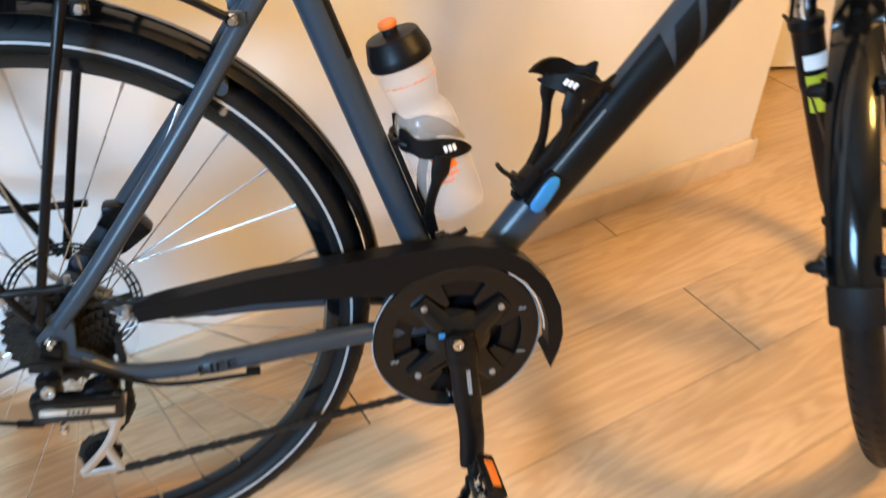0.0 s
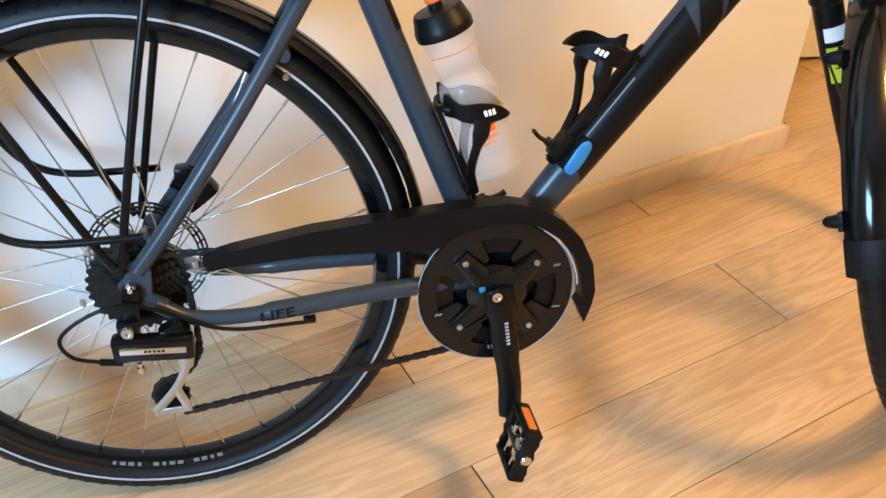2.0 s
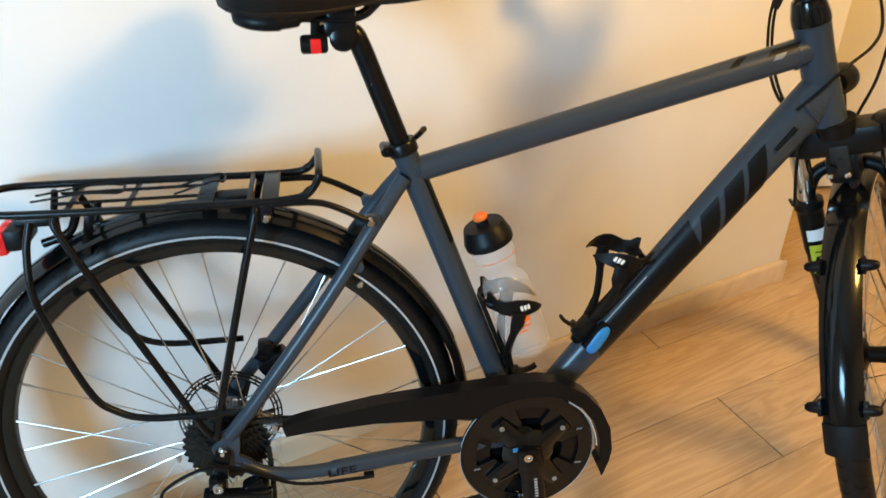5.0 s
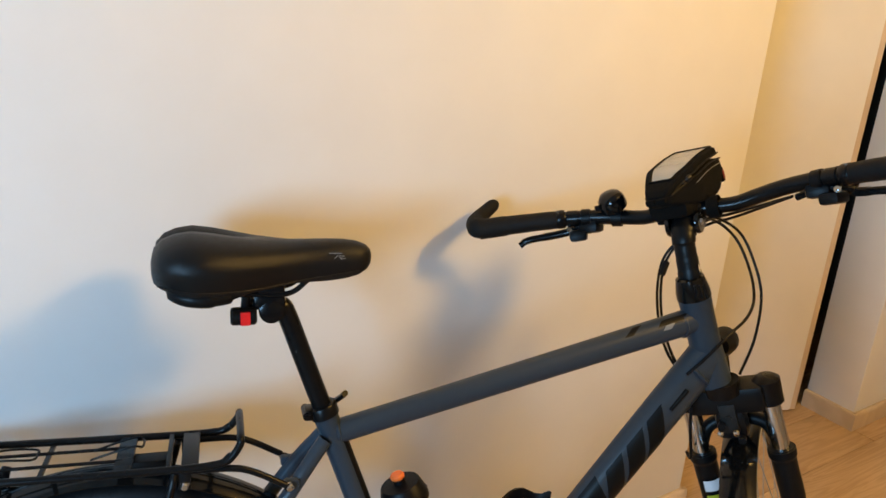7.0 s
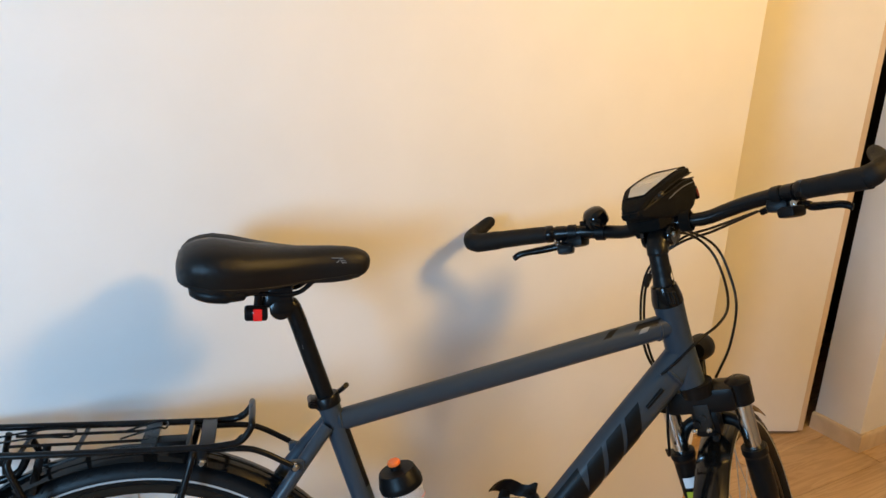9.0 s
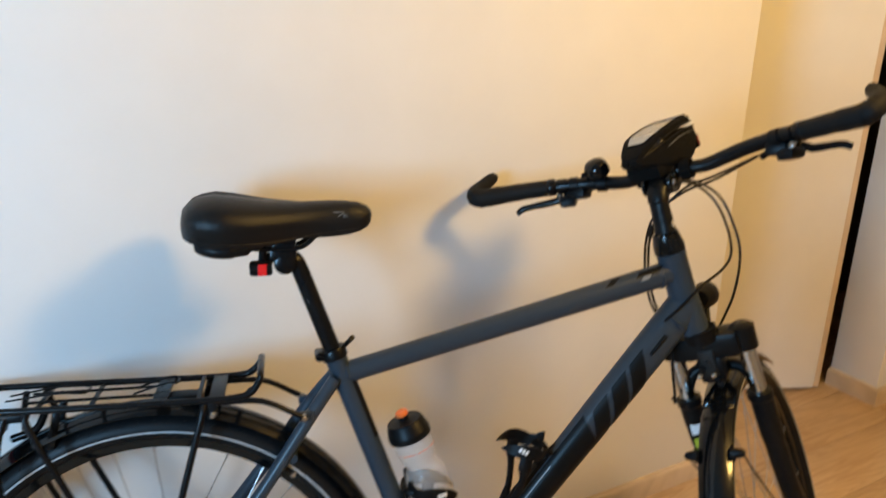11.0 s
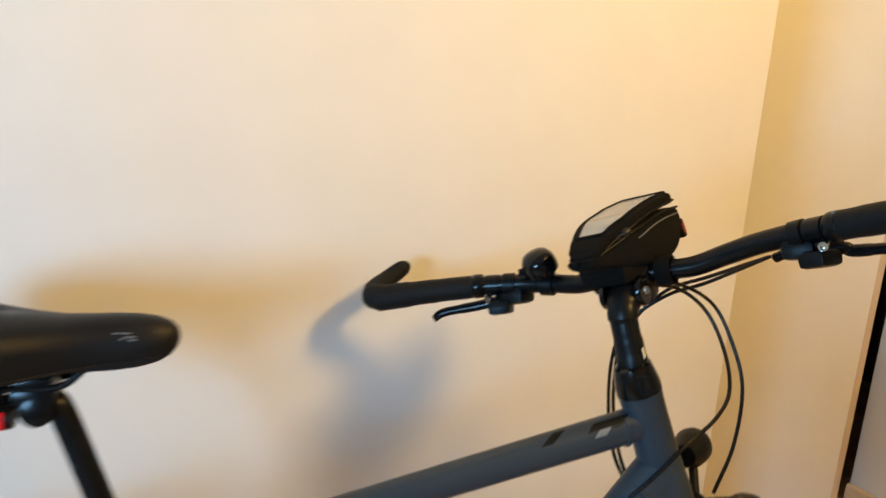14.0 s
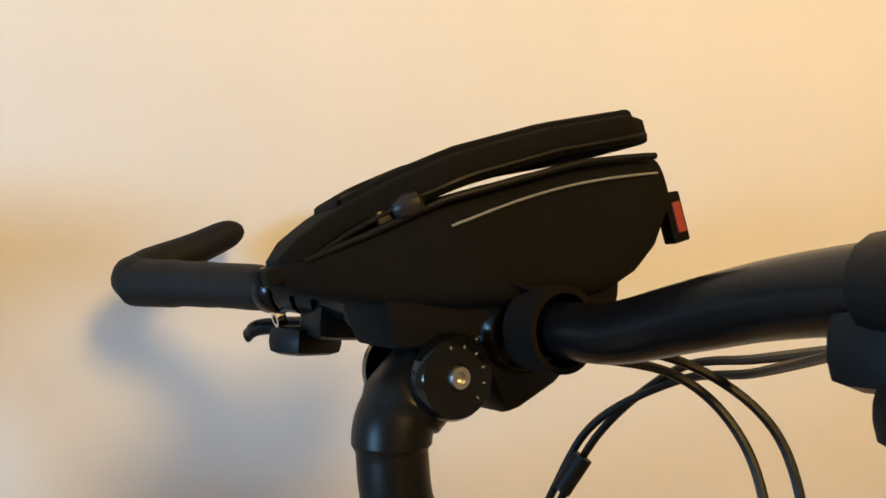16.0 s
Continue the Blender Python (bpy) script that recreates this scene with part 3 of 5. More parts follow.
for x, z, w, tip in ((0.298, 0.9835, 0.017, 3), (0.299, 0.9785, 0.006, -40), (0.3045, 0.9778, 0.007, 60), (0.3075, 0.9795, 0.006, 8), (0.3085, 0.9765, 0.006, 8)):
    part("saddle_mark", rbox((x, -0.0266 + 0.06 * (x - 0.298), z), (w, 0.001, 0.0011), 0.0003, pose(0, 0, 0, -18, 0, 3) @ pose(0, 0, 0, 0, tip, 0)), GREY_PRINT, saddle)
# small strapped-on red lamp under the saddle
lamp = part("tail_lamp", join(rbox((0.178, -0.016, 0.903), (0.034, 0.020, 0.018), 0.005), tube([(0.180, -0.012, 0.908), (0.182, -0.018, 0.930)], 0.006, 12), tube([(0.161, -0.018, 0.901), (0.164, -0.018, 0.901), (0.192, -0.018, 0.901), (0.195, -0.018, 0.901)], [0.009, 0.0118, 0.0118, 0.009], 20)), BLACK_PLASTIC, bicycle, "small black clip lamp with a red lens")
part("lens", rbox((0.180, -0.0285, 0.900), (0.013, 0.005, 0.018), 0.0015), RED, lamp, "red lens")


def arc_sheet(R, half, a0, a1, drop, thick=0.0012, n=48):
    """A mudguard: an arched section swept round the wheel in the x-z plane about the origin, angles in degrees from straight ahead."""
    prof = []
    for t in np.linspace(-1, 1, 11):
        prof.append((R - drop * abs(t) ** 2.2, half * t))
    inner = [(r - thick, y * 0.97) for r, y in reversed(prof)]
    ring = prof + inner
    V, F = [], []
    for k in range(n + 1):
        a = radians(a0 + (a1 - a0) * k / n)
        for r, y in ring:
            V.append(vec(r * math.cos(a), y, r * math.sin(a)))
    m = len(ring)
    for k in range(n):
        for i in range(m):
            j = (i + 1) % m
            F.append((k * m + i, k * m + j, (k + 1) * m + j, (k + 1) * m + i))
    F.append(tuple(range(m)))
    F.append(tuple(n * m + i for i in range(m))[::-1])
    return V, F


REAR = Matrix.Translation((0, 0, AXLE_Z))
rear_guard = part("rear_mudguard", moved(arc_sheet(0.372, 0.0290, 3, 200, 0.014), REAR), GLOSS_BLACK, bicycle, "gloss black rear mudguard")
part("guard_trim", moved(arc_sheet(0.3728, 0.0085, 20, 190, 0.0008, 0.001), REAR), GLOSS_BLACK, rear_guard)

# luggage rack
RZ = 0.712
rack = part("luggage_rack", tube(smooth_path([(0.158, -0.050, RZ + 0.010), (0.130, -0.055, RZ), (0.0, -0.057, RZ + 0.001), (-0.20, -0.057, RZ + 0.006), (-0.252, -0.046, RZ + 0.008), (-0.268, -0.018, RZ + 0.009), (-0.268, 0.018, RZ + 0.009), (-0.252, 0.046, RZ + 0.008), (-0.20, 0.057, RZ + 0.006), (0.0, 0.057, RZ + 0.001), (0.130, 0.055, RZ), (0.158, 0.050, RZ + 0.010)]), 0.0052, 12), BLACK_METAL, bicycle, "black tubular luggage rack over the rear wheel")
part("rack_hoop", tube(smooth_path([(0.128, -0.055, RZ), (0.152, -0.054, RZ + 0.004), (0.168, -0.050, RZ + 0.022), (0.170, -0.040, RZ + 0.032), (0.170, 0.040, RZ + 0.032), (0.168, 0.050, RZ + 0.022), (0.152, 0.054, RZ + 0.004), (0.128, 0.055, RZ)]), 0.0052, 12), BLACK_METAL, rack)
for x in (0.105, 0.078, 0.022, -0.075, -0.150):
    part("crossbar", rbox((x, 0, RZ + 0.001), (0.022 if x in (0.105, 0.022) else 0.006, 0.110, 0.005), 0.001), BLACK_METAL, rack)
for s in (-1, 1):
    part("inner_rail", tube(line(vec(-0.17, s * 0.020, RZ + 0.004), vec(0.02, s * 0.020, RZ + 0.002)), 0.0024, 8), BLACK_METAL, rack)
part("spring_clip", tube(smooth_path([(-0.20, -0.012, RZ + 0.006), (-0.13, -0.016, RZ + 0.014), (-0.09, -0.016, RZ + 0.012), (-0.085, 0, RZ + 0.012), (-0.09, 0.016, RZ + 0.012), (-0.13, 0.016, RZ + 0.014), (-0.20, 0.012, RZ + 0.006)]), 0.0016, 8), BLACK_METAL, rack)
part("spring_clip", tube(smooth_path([(-0.02, -0.014, RZ + 0.004), (0.03, -0.015, RZ + 0.018), (0.044, -0.012, RZ + 0.016), (0.044, 0.012, RZ + 0.016), (0.03, 0.015, RZ + 0.018), (-0.02, 0.014, RZ + 0.004)]), 0.0016, 8), BLACK_METAL, rack)
for s in (-1, 1):
    part("rack_leg", tube(smooth_path([(0.086, s * 0.057, RZ - 0.006), (0.080, s * 0.064, RZ - 0.03), (0.045, s * 0.072, 0.56), (0.0, s * 0.077, 0.392), (-0.004, s * 0.077, 0.368)]), 0.0052, 12), BLACK_METAL, rack)
    part("rack_leg", tube(smooth_path([(-0.160, s * 0.057, RZ), (-0.158, s * 0.062, RZ - 0.02), (-0.115, s * 0.070, 0.60), (-0.030, s * 0.077, 0.410), (-0.012, s * 0.077, 0.374)]), 0.0052, 12), BLACK_METAL, rack)
    low = 0.018 if s > 0 else 0.0
    part("pannier_rail", tube(smooth_path([(-0.190, s * 0.057, RZ - 0.004), (-0.200, s * 0.066, 0.665), (-0.198, s * 0.076, 0.600), (-0.160, s * (0.078 + low), 0.470 + low), (-0.130, s * (0.078 + low), 0.432 + low), (-0.085, s * (0.078 + low), 0.415 + low), (0.0, s * (0.078 + low), 0.412 + low), (0.028, s * (0.078 + low), 0.412 + low)]), 0.0050, 12), BLACK_METAL, rack)
    part("front_strut", tube(smooth_path([(0.100, s * 0.050, RZ - 0.007), (0.155, s * 0.050, RZ - 0.008), (0.185, s * 0.050, RZ - 0.016), (0.228, s * 0.050, 0.672)]), 0.0046, 12), BLACK_METAL, rack)
    part("rack_bolt", lathe([(0, 0.008), (0.0035, 0.008), (0.0065, 0.004), (0.0068, 0)], (0.232, s * 0.047, 0.668), (0, s, 0), 14), CHROME, rack, "steel bolt")
    part("rack_bolt", lathe([(0, 0.007), (0.0035, 0.007), (0.0062, 0.004), (0.0066, 0)], (0.098, s * 0.058, 0.690), (0, s, 0), 14), CHROME, rack, "steel bolt")
    part("strut_lug", rbox((0.236, s * 0.038, 0.668), (0.020, 0.012, 0.014), 0.003), FRAME_PAINT, bicycle)
    part("rack_tab", rbox((0.098, s * 0.056, RZ - 0.014), (0.016, 0.004, 0.030), 0.001), BLACK_METAL, rack)
part("rear_lamp", join(rbox((-0.225, 0, 0.674), (0.026, 0.070, 0.030), 0.008), rbox((-0.20, 0, 0.69), (0.05, 0.03, 0.012), 0.003)), BLACK_PLASTIC, rack, "black lamp housing under the rack")
part("rear_reflector", rbox((-0.240, 0, 0.672), (0.014, 0.074, 0.034), 0.006), RED, rack, "red rear lamp lens")
part("lamp_bracket", tube(smooth_path([(-0.150, 0.0, 0.694), (-0.165, 0.0, 0.668), (-0.200, 0, 0.655)]), 0.006, 10), BLACK_METAL, rack)
for s in (-1, 1):
    part("guard_bracket", rbox((-0.135, s * 0.022, 0.672), (0.012, 0.006, 0.060), 0.002, pose(0, 0, 0, 0, 14, 0)), BLACK_METAL, rack)
part("guard_clip", rbox((0.055, 0, 0.700), (0.050, 0.030, 0.016), 0.004), BLACK_PLASTIC, rack)

# crankset, chain case, chain
CR = vec(0.4535, -0.050, 0.267)
TEETH = 44


def ring_plate(R, r_in, y0, y1, teeth=0, depth=0.004, n=0):
    n = n or (teeth * 4 if teeth else 72)
    V, F = [], []
    for y in (y0, y1):
        for k in range(n):
            a = 2 * math.pi * k / n
            rr = R - (depth if teeth and k % 4 in (0, 3) else 0)
            V.append(CR + vec(rr * math.cos(a), y, rr * math.sin(a)))
        for k in range(n):
            a = 2 * math.pi * k / n
            V.append(CR + vec(r_in * math.cos(a), y, r_in * math.sin(a)))
    for k in range(n):
        l = (k + 1) % n
        F += [(k, l, n + l, n + k), (2 * n + l, 2 * n + k, 3 * n + k, 3 * n + l), (l, k, 2 * n + k, 2 * n + l), (n + k, n + l, 3 * n + l, 3 * n + k)]
    return V, F


crankset = part("crankset", join(ring_plate(0.088, 0.058, 0.0, 0.004, TEETH), ring_plate(0.066, 0.040, 0.010, 0.014, 36), ring_plate(0.052, 0.020, 0.018, 0.021, 28)), BLACK_METAL, bicycle, "black chainrings with a crank arm")
part("ring_guard", join(ring_plate(0.104, 0.082, -0.0065, -0.0035), lathe([(0.104, -0.0065), (0.106, -0.004), (0.106, 0.002), (0.104, 0.003), (0.101, -0.003)], CR, (0, 1, 0), 72)), GLOSS_BLACK, crankset, "black plastic chainring guard")
part("guard_edge", lathe([(0.1062, -0.0052), (0.1072, -0.004), (0.1062, -0.002), (0.1052, -0.004)], CR, (0, 1, 0), 80, closed=True), REFLECT, crankset, "thin silver edge")
for k in range(4):
    a = radians(45 + 90 * k - 6)
    d, t = vec(math.cos(a), 0, math.sin(a)), vec(-math.sin(a), 0, math.cos(a))
    part("spider_arm", tube([CR + vec(0, -0.014, 0) + d * 0.008, CR + vec(0, -0.013, 0) + d * 0.034, CR + vec(0, -0.011, 0) + d * 0.056, CR + vec(0, -0.009, 0) + d * 0.077], [0.026, 0.017, 0.014, 0.012], 14, across=0.35), GLOSS_BLACK, crankset)
    part("ring_bolt", lathe([(0, 0.001), (0.0020, 0.001), (0.0022, 0.003), (0.0040, 0.0022), (0.0044, -0.002)], CR + vec(0, -0.0135, 0) + d * 0.068, (0, -1, 0), 14), ALLOY, crankset, "silver chainring bolt")
    part("ring_web", slab([tuple((CR + d * 0.046 + t * 0.026)[[0, 2]]), tuple((CR + d * 0.040)[[0, 2]]), tuple((CR + d * 0.046 - t * 0.026)[[0, 2]]), tuple((CR + d * 0.080 - t * 0.036)[[0, 2]]), tuple((CR + d * 0.088)[[0, 2]]), tuple((CR + d * 0.080 + t * 0.036)[[0, 2]])], CR[1] - 0.006, CR[1] - 0.002, 0.0008), GLOSS_BLACK, crankset)
part("hub_disc", lathe([(0.0, 0.007), (0.016, 0.0065), (0.026, 0.0045), (0.034, 0.001), (0.041, -0.004), (0.036, -0.008), (0.024, -0.008)], CR + vec(-0.001, -0.016, 0.004), (0, -1, 0), 40), GLOSS_BLACK, crankset)
for a in (22, 196, 262, 338):
    d = vec(math.cos(radians(a)), 0, math.sin(radians(a)))
    for q in range(2):
        part("printed_mark", rbox(CR + d * 0.086 + vec(0.005 * q, -0.0072, 0), (0.0026, 0.0006, 0.0055), 0.0001, pose(0, 0, 0, 0, 70 - a, 0)), GREY_PRINT, crankset)
CRANK_TILT = 5.0
cd = vec(math.sin(radians(CRANK_TILT)), 0, -math.cos(radians(CRANK_TILT)))
CEND = CR + vec(-0.004, -0.036, 0) + cd * 0.172
crank = part("crank_arm", tube(smooth_path([CR + vec(0, -0.022, 0) - cd * 0.018, CR + vec(0, -0.026, 0), CR + vec(0, -0.030, 0) + cd * 0.06, CR + vec(0, -0.034, 0) + cd * 0.13, CEND, CEND + cd * 0.012]), [0.012] + [0.0195] * 7 + [0.0205] * 4 + [0.0180] * 8 + [0.0165] * 12 + [0.0160] * 7 + [0.010, 0.005], 16, across=0.5), BLACK_METAL, crankset, "black crank arm")
part("crank_bolt", lathe([(0, 0.004), (0.0035, 0.004), (0.0038, 0.007), (0.0068, 0.007), (0.0078, 0.004), (0.008, 0)], CR + vec(-0.007, -0.0345, 0.013), (0, -1, 0), 18), CHROME, crankset, "polished crank bolt")
for q in range(7):
    c = CR + vec(0.003, -0.0388, 0) + cd * (0.030 + 0.0054 * q)
    part("printed_mark", rbox(c, (0.0052, 0.0008, 0.0030), 0.0002, pose(0, 0, 0, 0, -CRANK_TILT, 0)), REFLECT, crankset)
part("blue_mark", rbox(CR + vec(-0.023, -0.0215, 0.016), (0.008, 0.001, 0.008), 0.001), BLUE, crankset, "small blue mark")

# pedal
PC = CEND + vec(-0.002, -0.056, -0.012)
pt = pose(*PC, 0, -70, 0) @ Matrix.Scale(0.86, 4)
pedal = part("pedal", moved(join(tube([(0, -0.045, 0), (0, 0.042, 0)], 0.0115, 14), tube([(0, 0.042, 0), (0, 0.056, 0)], 0.0075, 12)), pt), DARK_STEEL, bicycle, "black and silver flat pedal with amber reflectors")
for s in (-1, 1):
    part("pedal_cage", moved(slab([(s * 0.043, -0.014), (s * 0.046, -0.010), (s * 0.046, 0.010), (s * 0.043, 0.014), (s * 0.034, 0.012), (s * 0.032, -0.012)], -0.045, 0.038, 0.002), pt), BLACK_PLASTIC, pedal)
    part("pedal_reflector", moved(rbox((s * 0.0468, -0.004, 0), (0.003, 0.052, 0.013), 0.001), pt), AMBER, pedal, "amber reflector")
for y in (-0.041, 0.034):
    part("pedal_plate", moved(slab([(-0.043, -0.007), (-0.030, -0.013), (-0.016, -0.010), (0.0, -0.015), (0.016, -0.010), (0.030, -0.013), (0.043, -0.007), (0.043, 0.007), (0.030, 0.013), (0.016, 0.010), (0.0, 0.016), (-0.016, 0.010), (-0.030, 0.013), (-0.043, 0.007)], y - 0.005, y + 0.005, 0.002), pt), BLACK_PLASTIC, pedal)
part("pedal_cap", moved(lathe([(0.0, 0.006), (0.006, 0.006), (0.0085, 0.004), (0.009, 0.0)], (0, -0.046, 0), (0, -1, 0), 20), pt), CHROME, pedal, "polished axle cap")
part("pedal_core", moved(join(rbox((0, -0.022, 0), (0.034, 0.024, 0.022), 0.005), rbox((0, 0.014, 0), (0.024, 0.030, 0.018), 0.005), tube([(-0.036, -0.020, 0.006), (0.036, -0.020, 0.006)], 0.004, 8), tube([(-0.036, 0.012, 0.006), (0.036, 0.012, 0.006)], 0.004, 8)), pt), CHROME, pedal, "polished metal core")
for k in range(6):
    part("pedal_stud", moved(rbox((-0.034 if k < 3 else 0.034, -0.030 + 0.028 * (k % 3), 0.0), (0.010, 0.006, 0.032), 0.002), pt), BLACK_PLASTIC, pedal)

CASE = [(0.086, 0.366), (0.12, 0.374), (0.221, 0.389), (0.330, 0.396), (0.409, 0.400), (0.468, 0.400), (0.505, 0.391), (0.540, 0.368), (0.566, 0.338), (0.583, 0.300), (0.588, 0.258), (0.584, 0.236), (0.574, 0.208), (0.568, 0.224), (0.563, 0.236), (0.569, 0.244), (0.567, 0.280), (0.556, 0.314), (0.536, 0.342), (0.508, 0.362), (0.478, 0.371), (0.440, 0.372), (0.400, 0.362), (0.372, 0.345), (0.330, 0.349), (0.218, 0.356), (0.12, 0.353), (0.090, 0.350)]


def rim_case():
    n = len(CASE)
    V, F = [], []
    for y in (-0.066, -0.064, -0.040):
        for x, z in CASE:
            V.append(vec(x, y, z))
    for r in range(2):
        for k in range(n):
            l = (k + 1) % n
            F.append((r * n + k, r * n + l, (r + 1) * n + l, (r + 1) * n + k))
    for k in range(14 - 1):
        a, b, c, d = k, k + 1, n - 2 - k, n - 1 - k
        if len({a, b, c, d}) == 4:
            F.append((a, b, c, d))
            F.append((2 * n + a, 2 * n + b, 2 * n + c, 2 * n + d))
    return V, F


part("chain_case", rim_case(), BLACK_PLASTIC, bicycle, "black plastic chain guard", 30)
part("case_stripe", lathe([(0.1075, 0), (0.1095, 0), (0.1095, 0.001), (0.1075, 0.001)], CR + vec(0, -0.0162, 0), (0, 1, 0), 40, closed=True, start=-56, sweep=54), REFLECT, bicycle)


def chain_run(pts, pitch=0.0127):
    """Paired link plates along a line."""
    p = np.array(pts, float)
    seg = np.linalg.norm(np.diff(p, axis=0), axis=1)
    cum = np.concatenate([[0], np.cumsum(seg)])
    count = int(cum[-1] / pitch)
    shapes = []
    at = lambda d: vec(*[np.interp(d, cum, p[:, c]) for c in range(3)])
    for k in range(count):
        a, b = at(k * pitch), at((k + 1) * pitch)
        off = 0.0034 if k % 2 else 0.0022
        for s in (-1, 1):
            o = vec(0, s * off, 0)
            shapes.append(tube([a + o - (b - a) * 0.25, a + o, (a + b) / 2 + o, b + o, b + o + (b - a) * 0.25], [0.0022, 0.0043, 0.0031, 0.0043, 0.0022], 8, across=0.16))
        shapes.append(tube([a + vec(0, -0.004, 0), a + vec(0, 0.004, 0)], 0.0024, 8))
    return join(*shapes)


chain = part("chain", chain_run([(0.026, -0.050, 0.134), (0.452, -0.047, 0.1895)]), DARK_STEEL, bicycle, "dark oiled roller chain")
part("chain_upper_run", chain_run([(0.020, -0.046, 0.372), (0.40, -0.048, 0.350)]), DARK_STEEL, chain)

# cassette, spoke guard and derailleur
cass = []
for q, R in enumerate((0.030, 0.034, 0.039, 0.044, 0.050, 0.057, 0.064)):
    teeth = int(R * 2 * math.pi / 0.0127)
    n = teeth * 4
    y = -0.062 + q * 0.0045
    out = []
    for yy in (y, y + 0.0022):
        out += [vec((R - (0.004 if k % 4 in (0, 3) else 0)) * math.cos(2 * math.pi * k / n), yy, AXLE_Z + (R - (0.004 if k % 4 in (0, 3) else 0)) * math.sin(2 * math.pi * k / n)) for k in range(n)]
    f = [tuple(range(n)), tuple(range(n, 2 * n))[::-1]] + [(k, (k + 1) % n, n + (k + 1) % n, n + k) for k in range(n)]
    cass.append((out, f))
cassette = part("cassette", cass[0], DARK_STEEL, bicycle, "stack of dark steel sprockets")
for c in cass[1:]:
    part("sprocket", c, DARK_STEEL, cassette)
disc = part("spoke_guard", lathe([(0.030, -0.0305), (0.079, -0.0315), (0.081, -0.030), (0.079, -0.029), (0.030, -0.0290)], (0, 0, AXLE_Z), (0, 1, 0), 48, closed=True), GUARD_CLEAR, cassette, "clear plastic spoke guard")
for k in range(6):
    a = radians(60 * k + 14)
    part("guard_tab", rbox((0.074 * math.cos(a), -0.034, AXLE_Z + 0.074 * math.sin(a)), (0.007, 0.005, 0.010), 0.0015), ALLOY, cassette)
for c, turn, nm in ((vec(0, 0.040, AXLE_Z), ID, "rear"), (FRONT + vec(0, 0.040, 0), STEERING, "front")):
    bands = [lathe([(r0, -0.0009), (r1, -0.0009), (r1, 0.0009), (r0, 0.0009)], c, (0, 1, 0), 60, closed=True) for r0, r1 in ((0.066, 0.0685), (0.0715, 0.0745), (0.0775, 0.080))]
    webs = [tube([c + vec(0.067 * math.cos(2 * math.pi * k / 36), 0, 0.067 * math.sin(2 * math.pi * k / 36)), c + vec(0.079 * math.cos(2 * math.pi * k / 36 + 0.06), 0, 0.079 * math.sin(2 * math.pi * k / 36 + 0.06))], 0.0014, 4) for k in range(36)]
    rot = part("brake_rotor", moved(join(*bands, *webs), turn), DARK_STEEL, bicycle, "thin perforated steel brake disc")
    for k in range(6):
        a = radians(60 * k)
        part("rotor_arm", moved(tube([c + vec(0.018 * math.cos(a - 0.6), 0, 0.018 * math.sin(a - 0.6)), c + vec(0.068 * math.cos(a), 0, 0.068 * math.sin(a))], 0.0045, 8, across=0.2), turn), DARK_STEEL, rot)
part("brake_caliper", join(rbox((0.078, 0.048, 0.410), (0.050, 0.030, 0.032), 0.007, pose(0, 0, 0, 0, -35, 0)), rbox((0.066, 0.052, 0.436), (0.026, 0.026, 0.022), 0.006), tube([(0.05, 0.052, 0.43), (0.09, 0.052, 0.40)], 0.012, 14)), BLACK_METAL, bicycle, "black brake caliper at the rear hub")

mech = part("derailleur", join(rbox((-0.008, -0.078, 0.312), (0.022, 0.010, 0.050), 0.004, pose(0, 0, 0, 0, 12, 0)), rbox((-0.016, -0.083, 0.283), (0.026, 0.020, 0.026), 0.006), rbox((-0.028, -0.086, 0.258), (0.022, 0.024, 0.034), 0.006)), BLACK_METAL, bicycle, "black rear derailleur with a silver cage")
mech.location = (0.004, 0, 0.011)
part("derailleur_body", rbox((0.014, -0.092, 0.258), (0.090, 0.018, 0.034), 0.006, pose(0, 0, 0, 0, 5, 0)), GLOSS_BLACK, mech)
part("badge_plate", rbox((0.011, -0.1018, 0.2585), (0.078, 0.002, 0.0090), 0.001, pose(0, 0, 0, 0, 5, 0)), CHROME, mech, "bright silver plate")
for q in range(5):
    part("printed_mark", rbox((0.002 + 0.0052 * q, -0.1031, 0.2590 - 0.0004 * q), (0.0034, 0.0004, 0.0028), 0.0001, pose(0, 0, 0, 0, 5, 0)), FRAME_DARK, mech)
part("derailleur_body", rbox((0.036, -0.080, 0.270), (0.034, 0.024, 0.026), 0.006, pose(0, 0, 0, 0, -25, 0)), BLACK_METAL, mech)
part("mount_bolt", lathe([(0, 0.003), (0.003, 0.003), (0.003, 0.006), (0.007, 0.006), (0.0085, 0.003), (0.0085, 0)], (-0.015, -0.092, 0.283), (0, -1, 0), 16), ALLOY, mech)
part("adjuster_screw", join(tube([(-0.010, -0.094, 0.238), (-0.010, -0.094, 0.224)], 0.003, 10), tube([(-0.010, -0.094, 0.232), (-0.010, -0.094, 0.227)], 0.0045, 10)), CHROME, mech)
part("pulley_cage", join(tube(smooth_path([(0.048, -0.068, 0.252), (0.036, -0.068, 0.205), (0.020, -0.068, 0.176), (-0.012, -0.068, 0.142)]), [0.010] * 8 + [0.006] * 17, 10, across=0.35), tube([(0.020, -0.068, 0.176), (0.030, -0.068, 0.142)], 0.006, 10, across=0.35), tube([(-0.014, -0.068, 0.140), (0.034, -0.068, 0.142)], 0.005, 10, across=0.35)), ALLOY, mech, "silver alloy pulley cage")
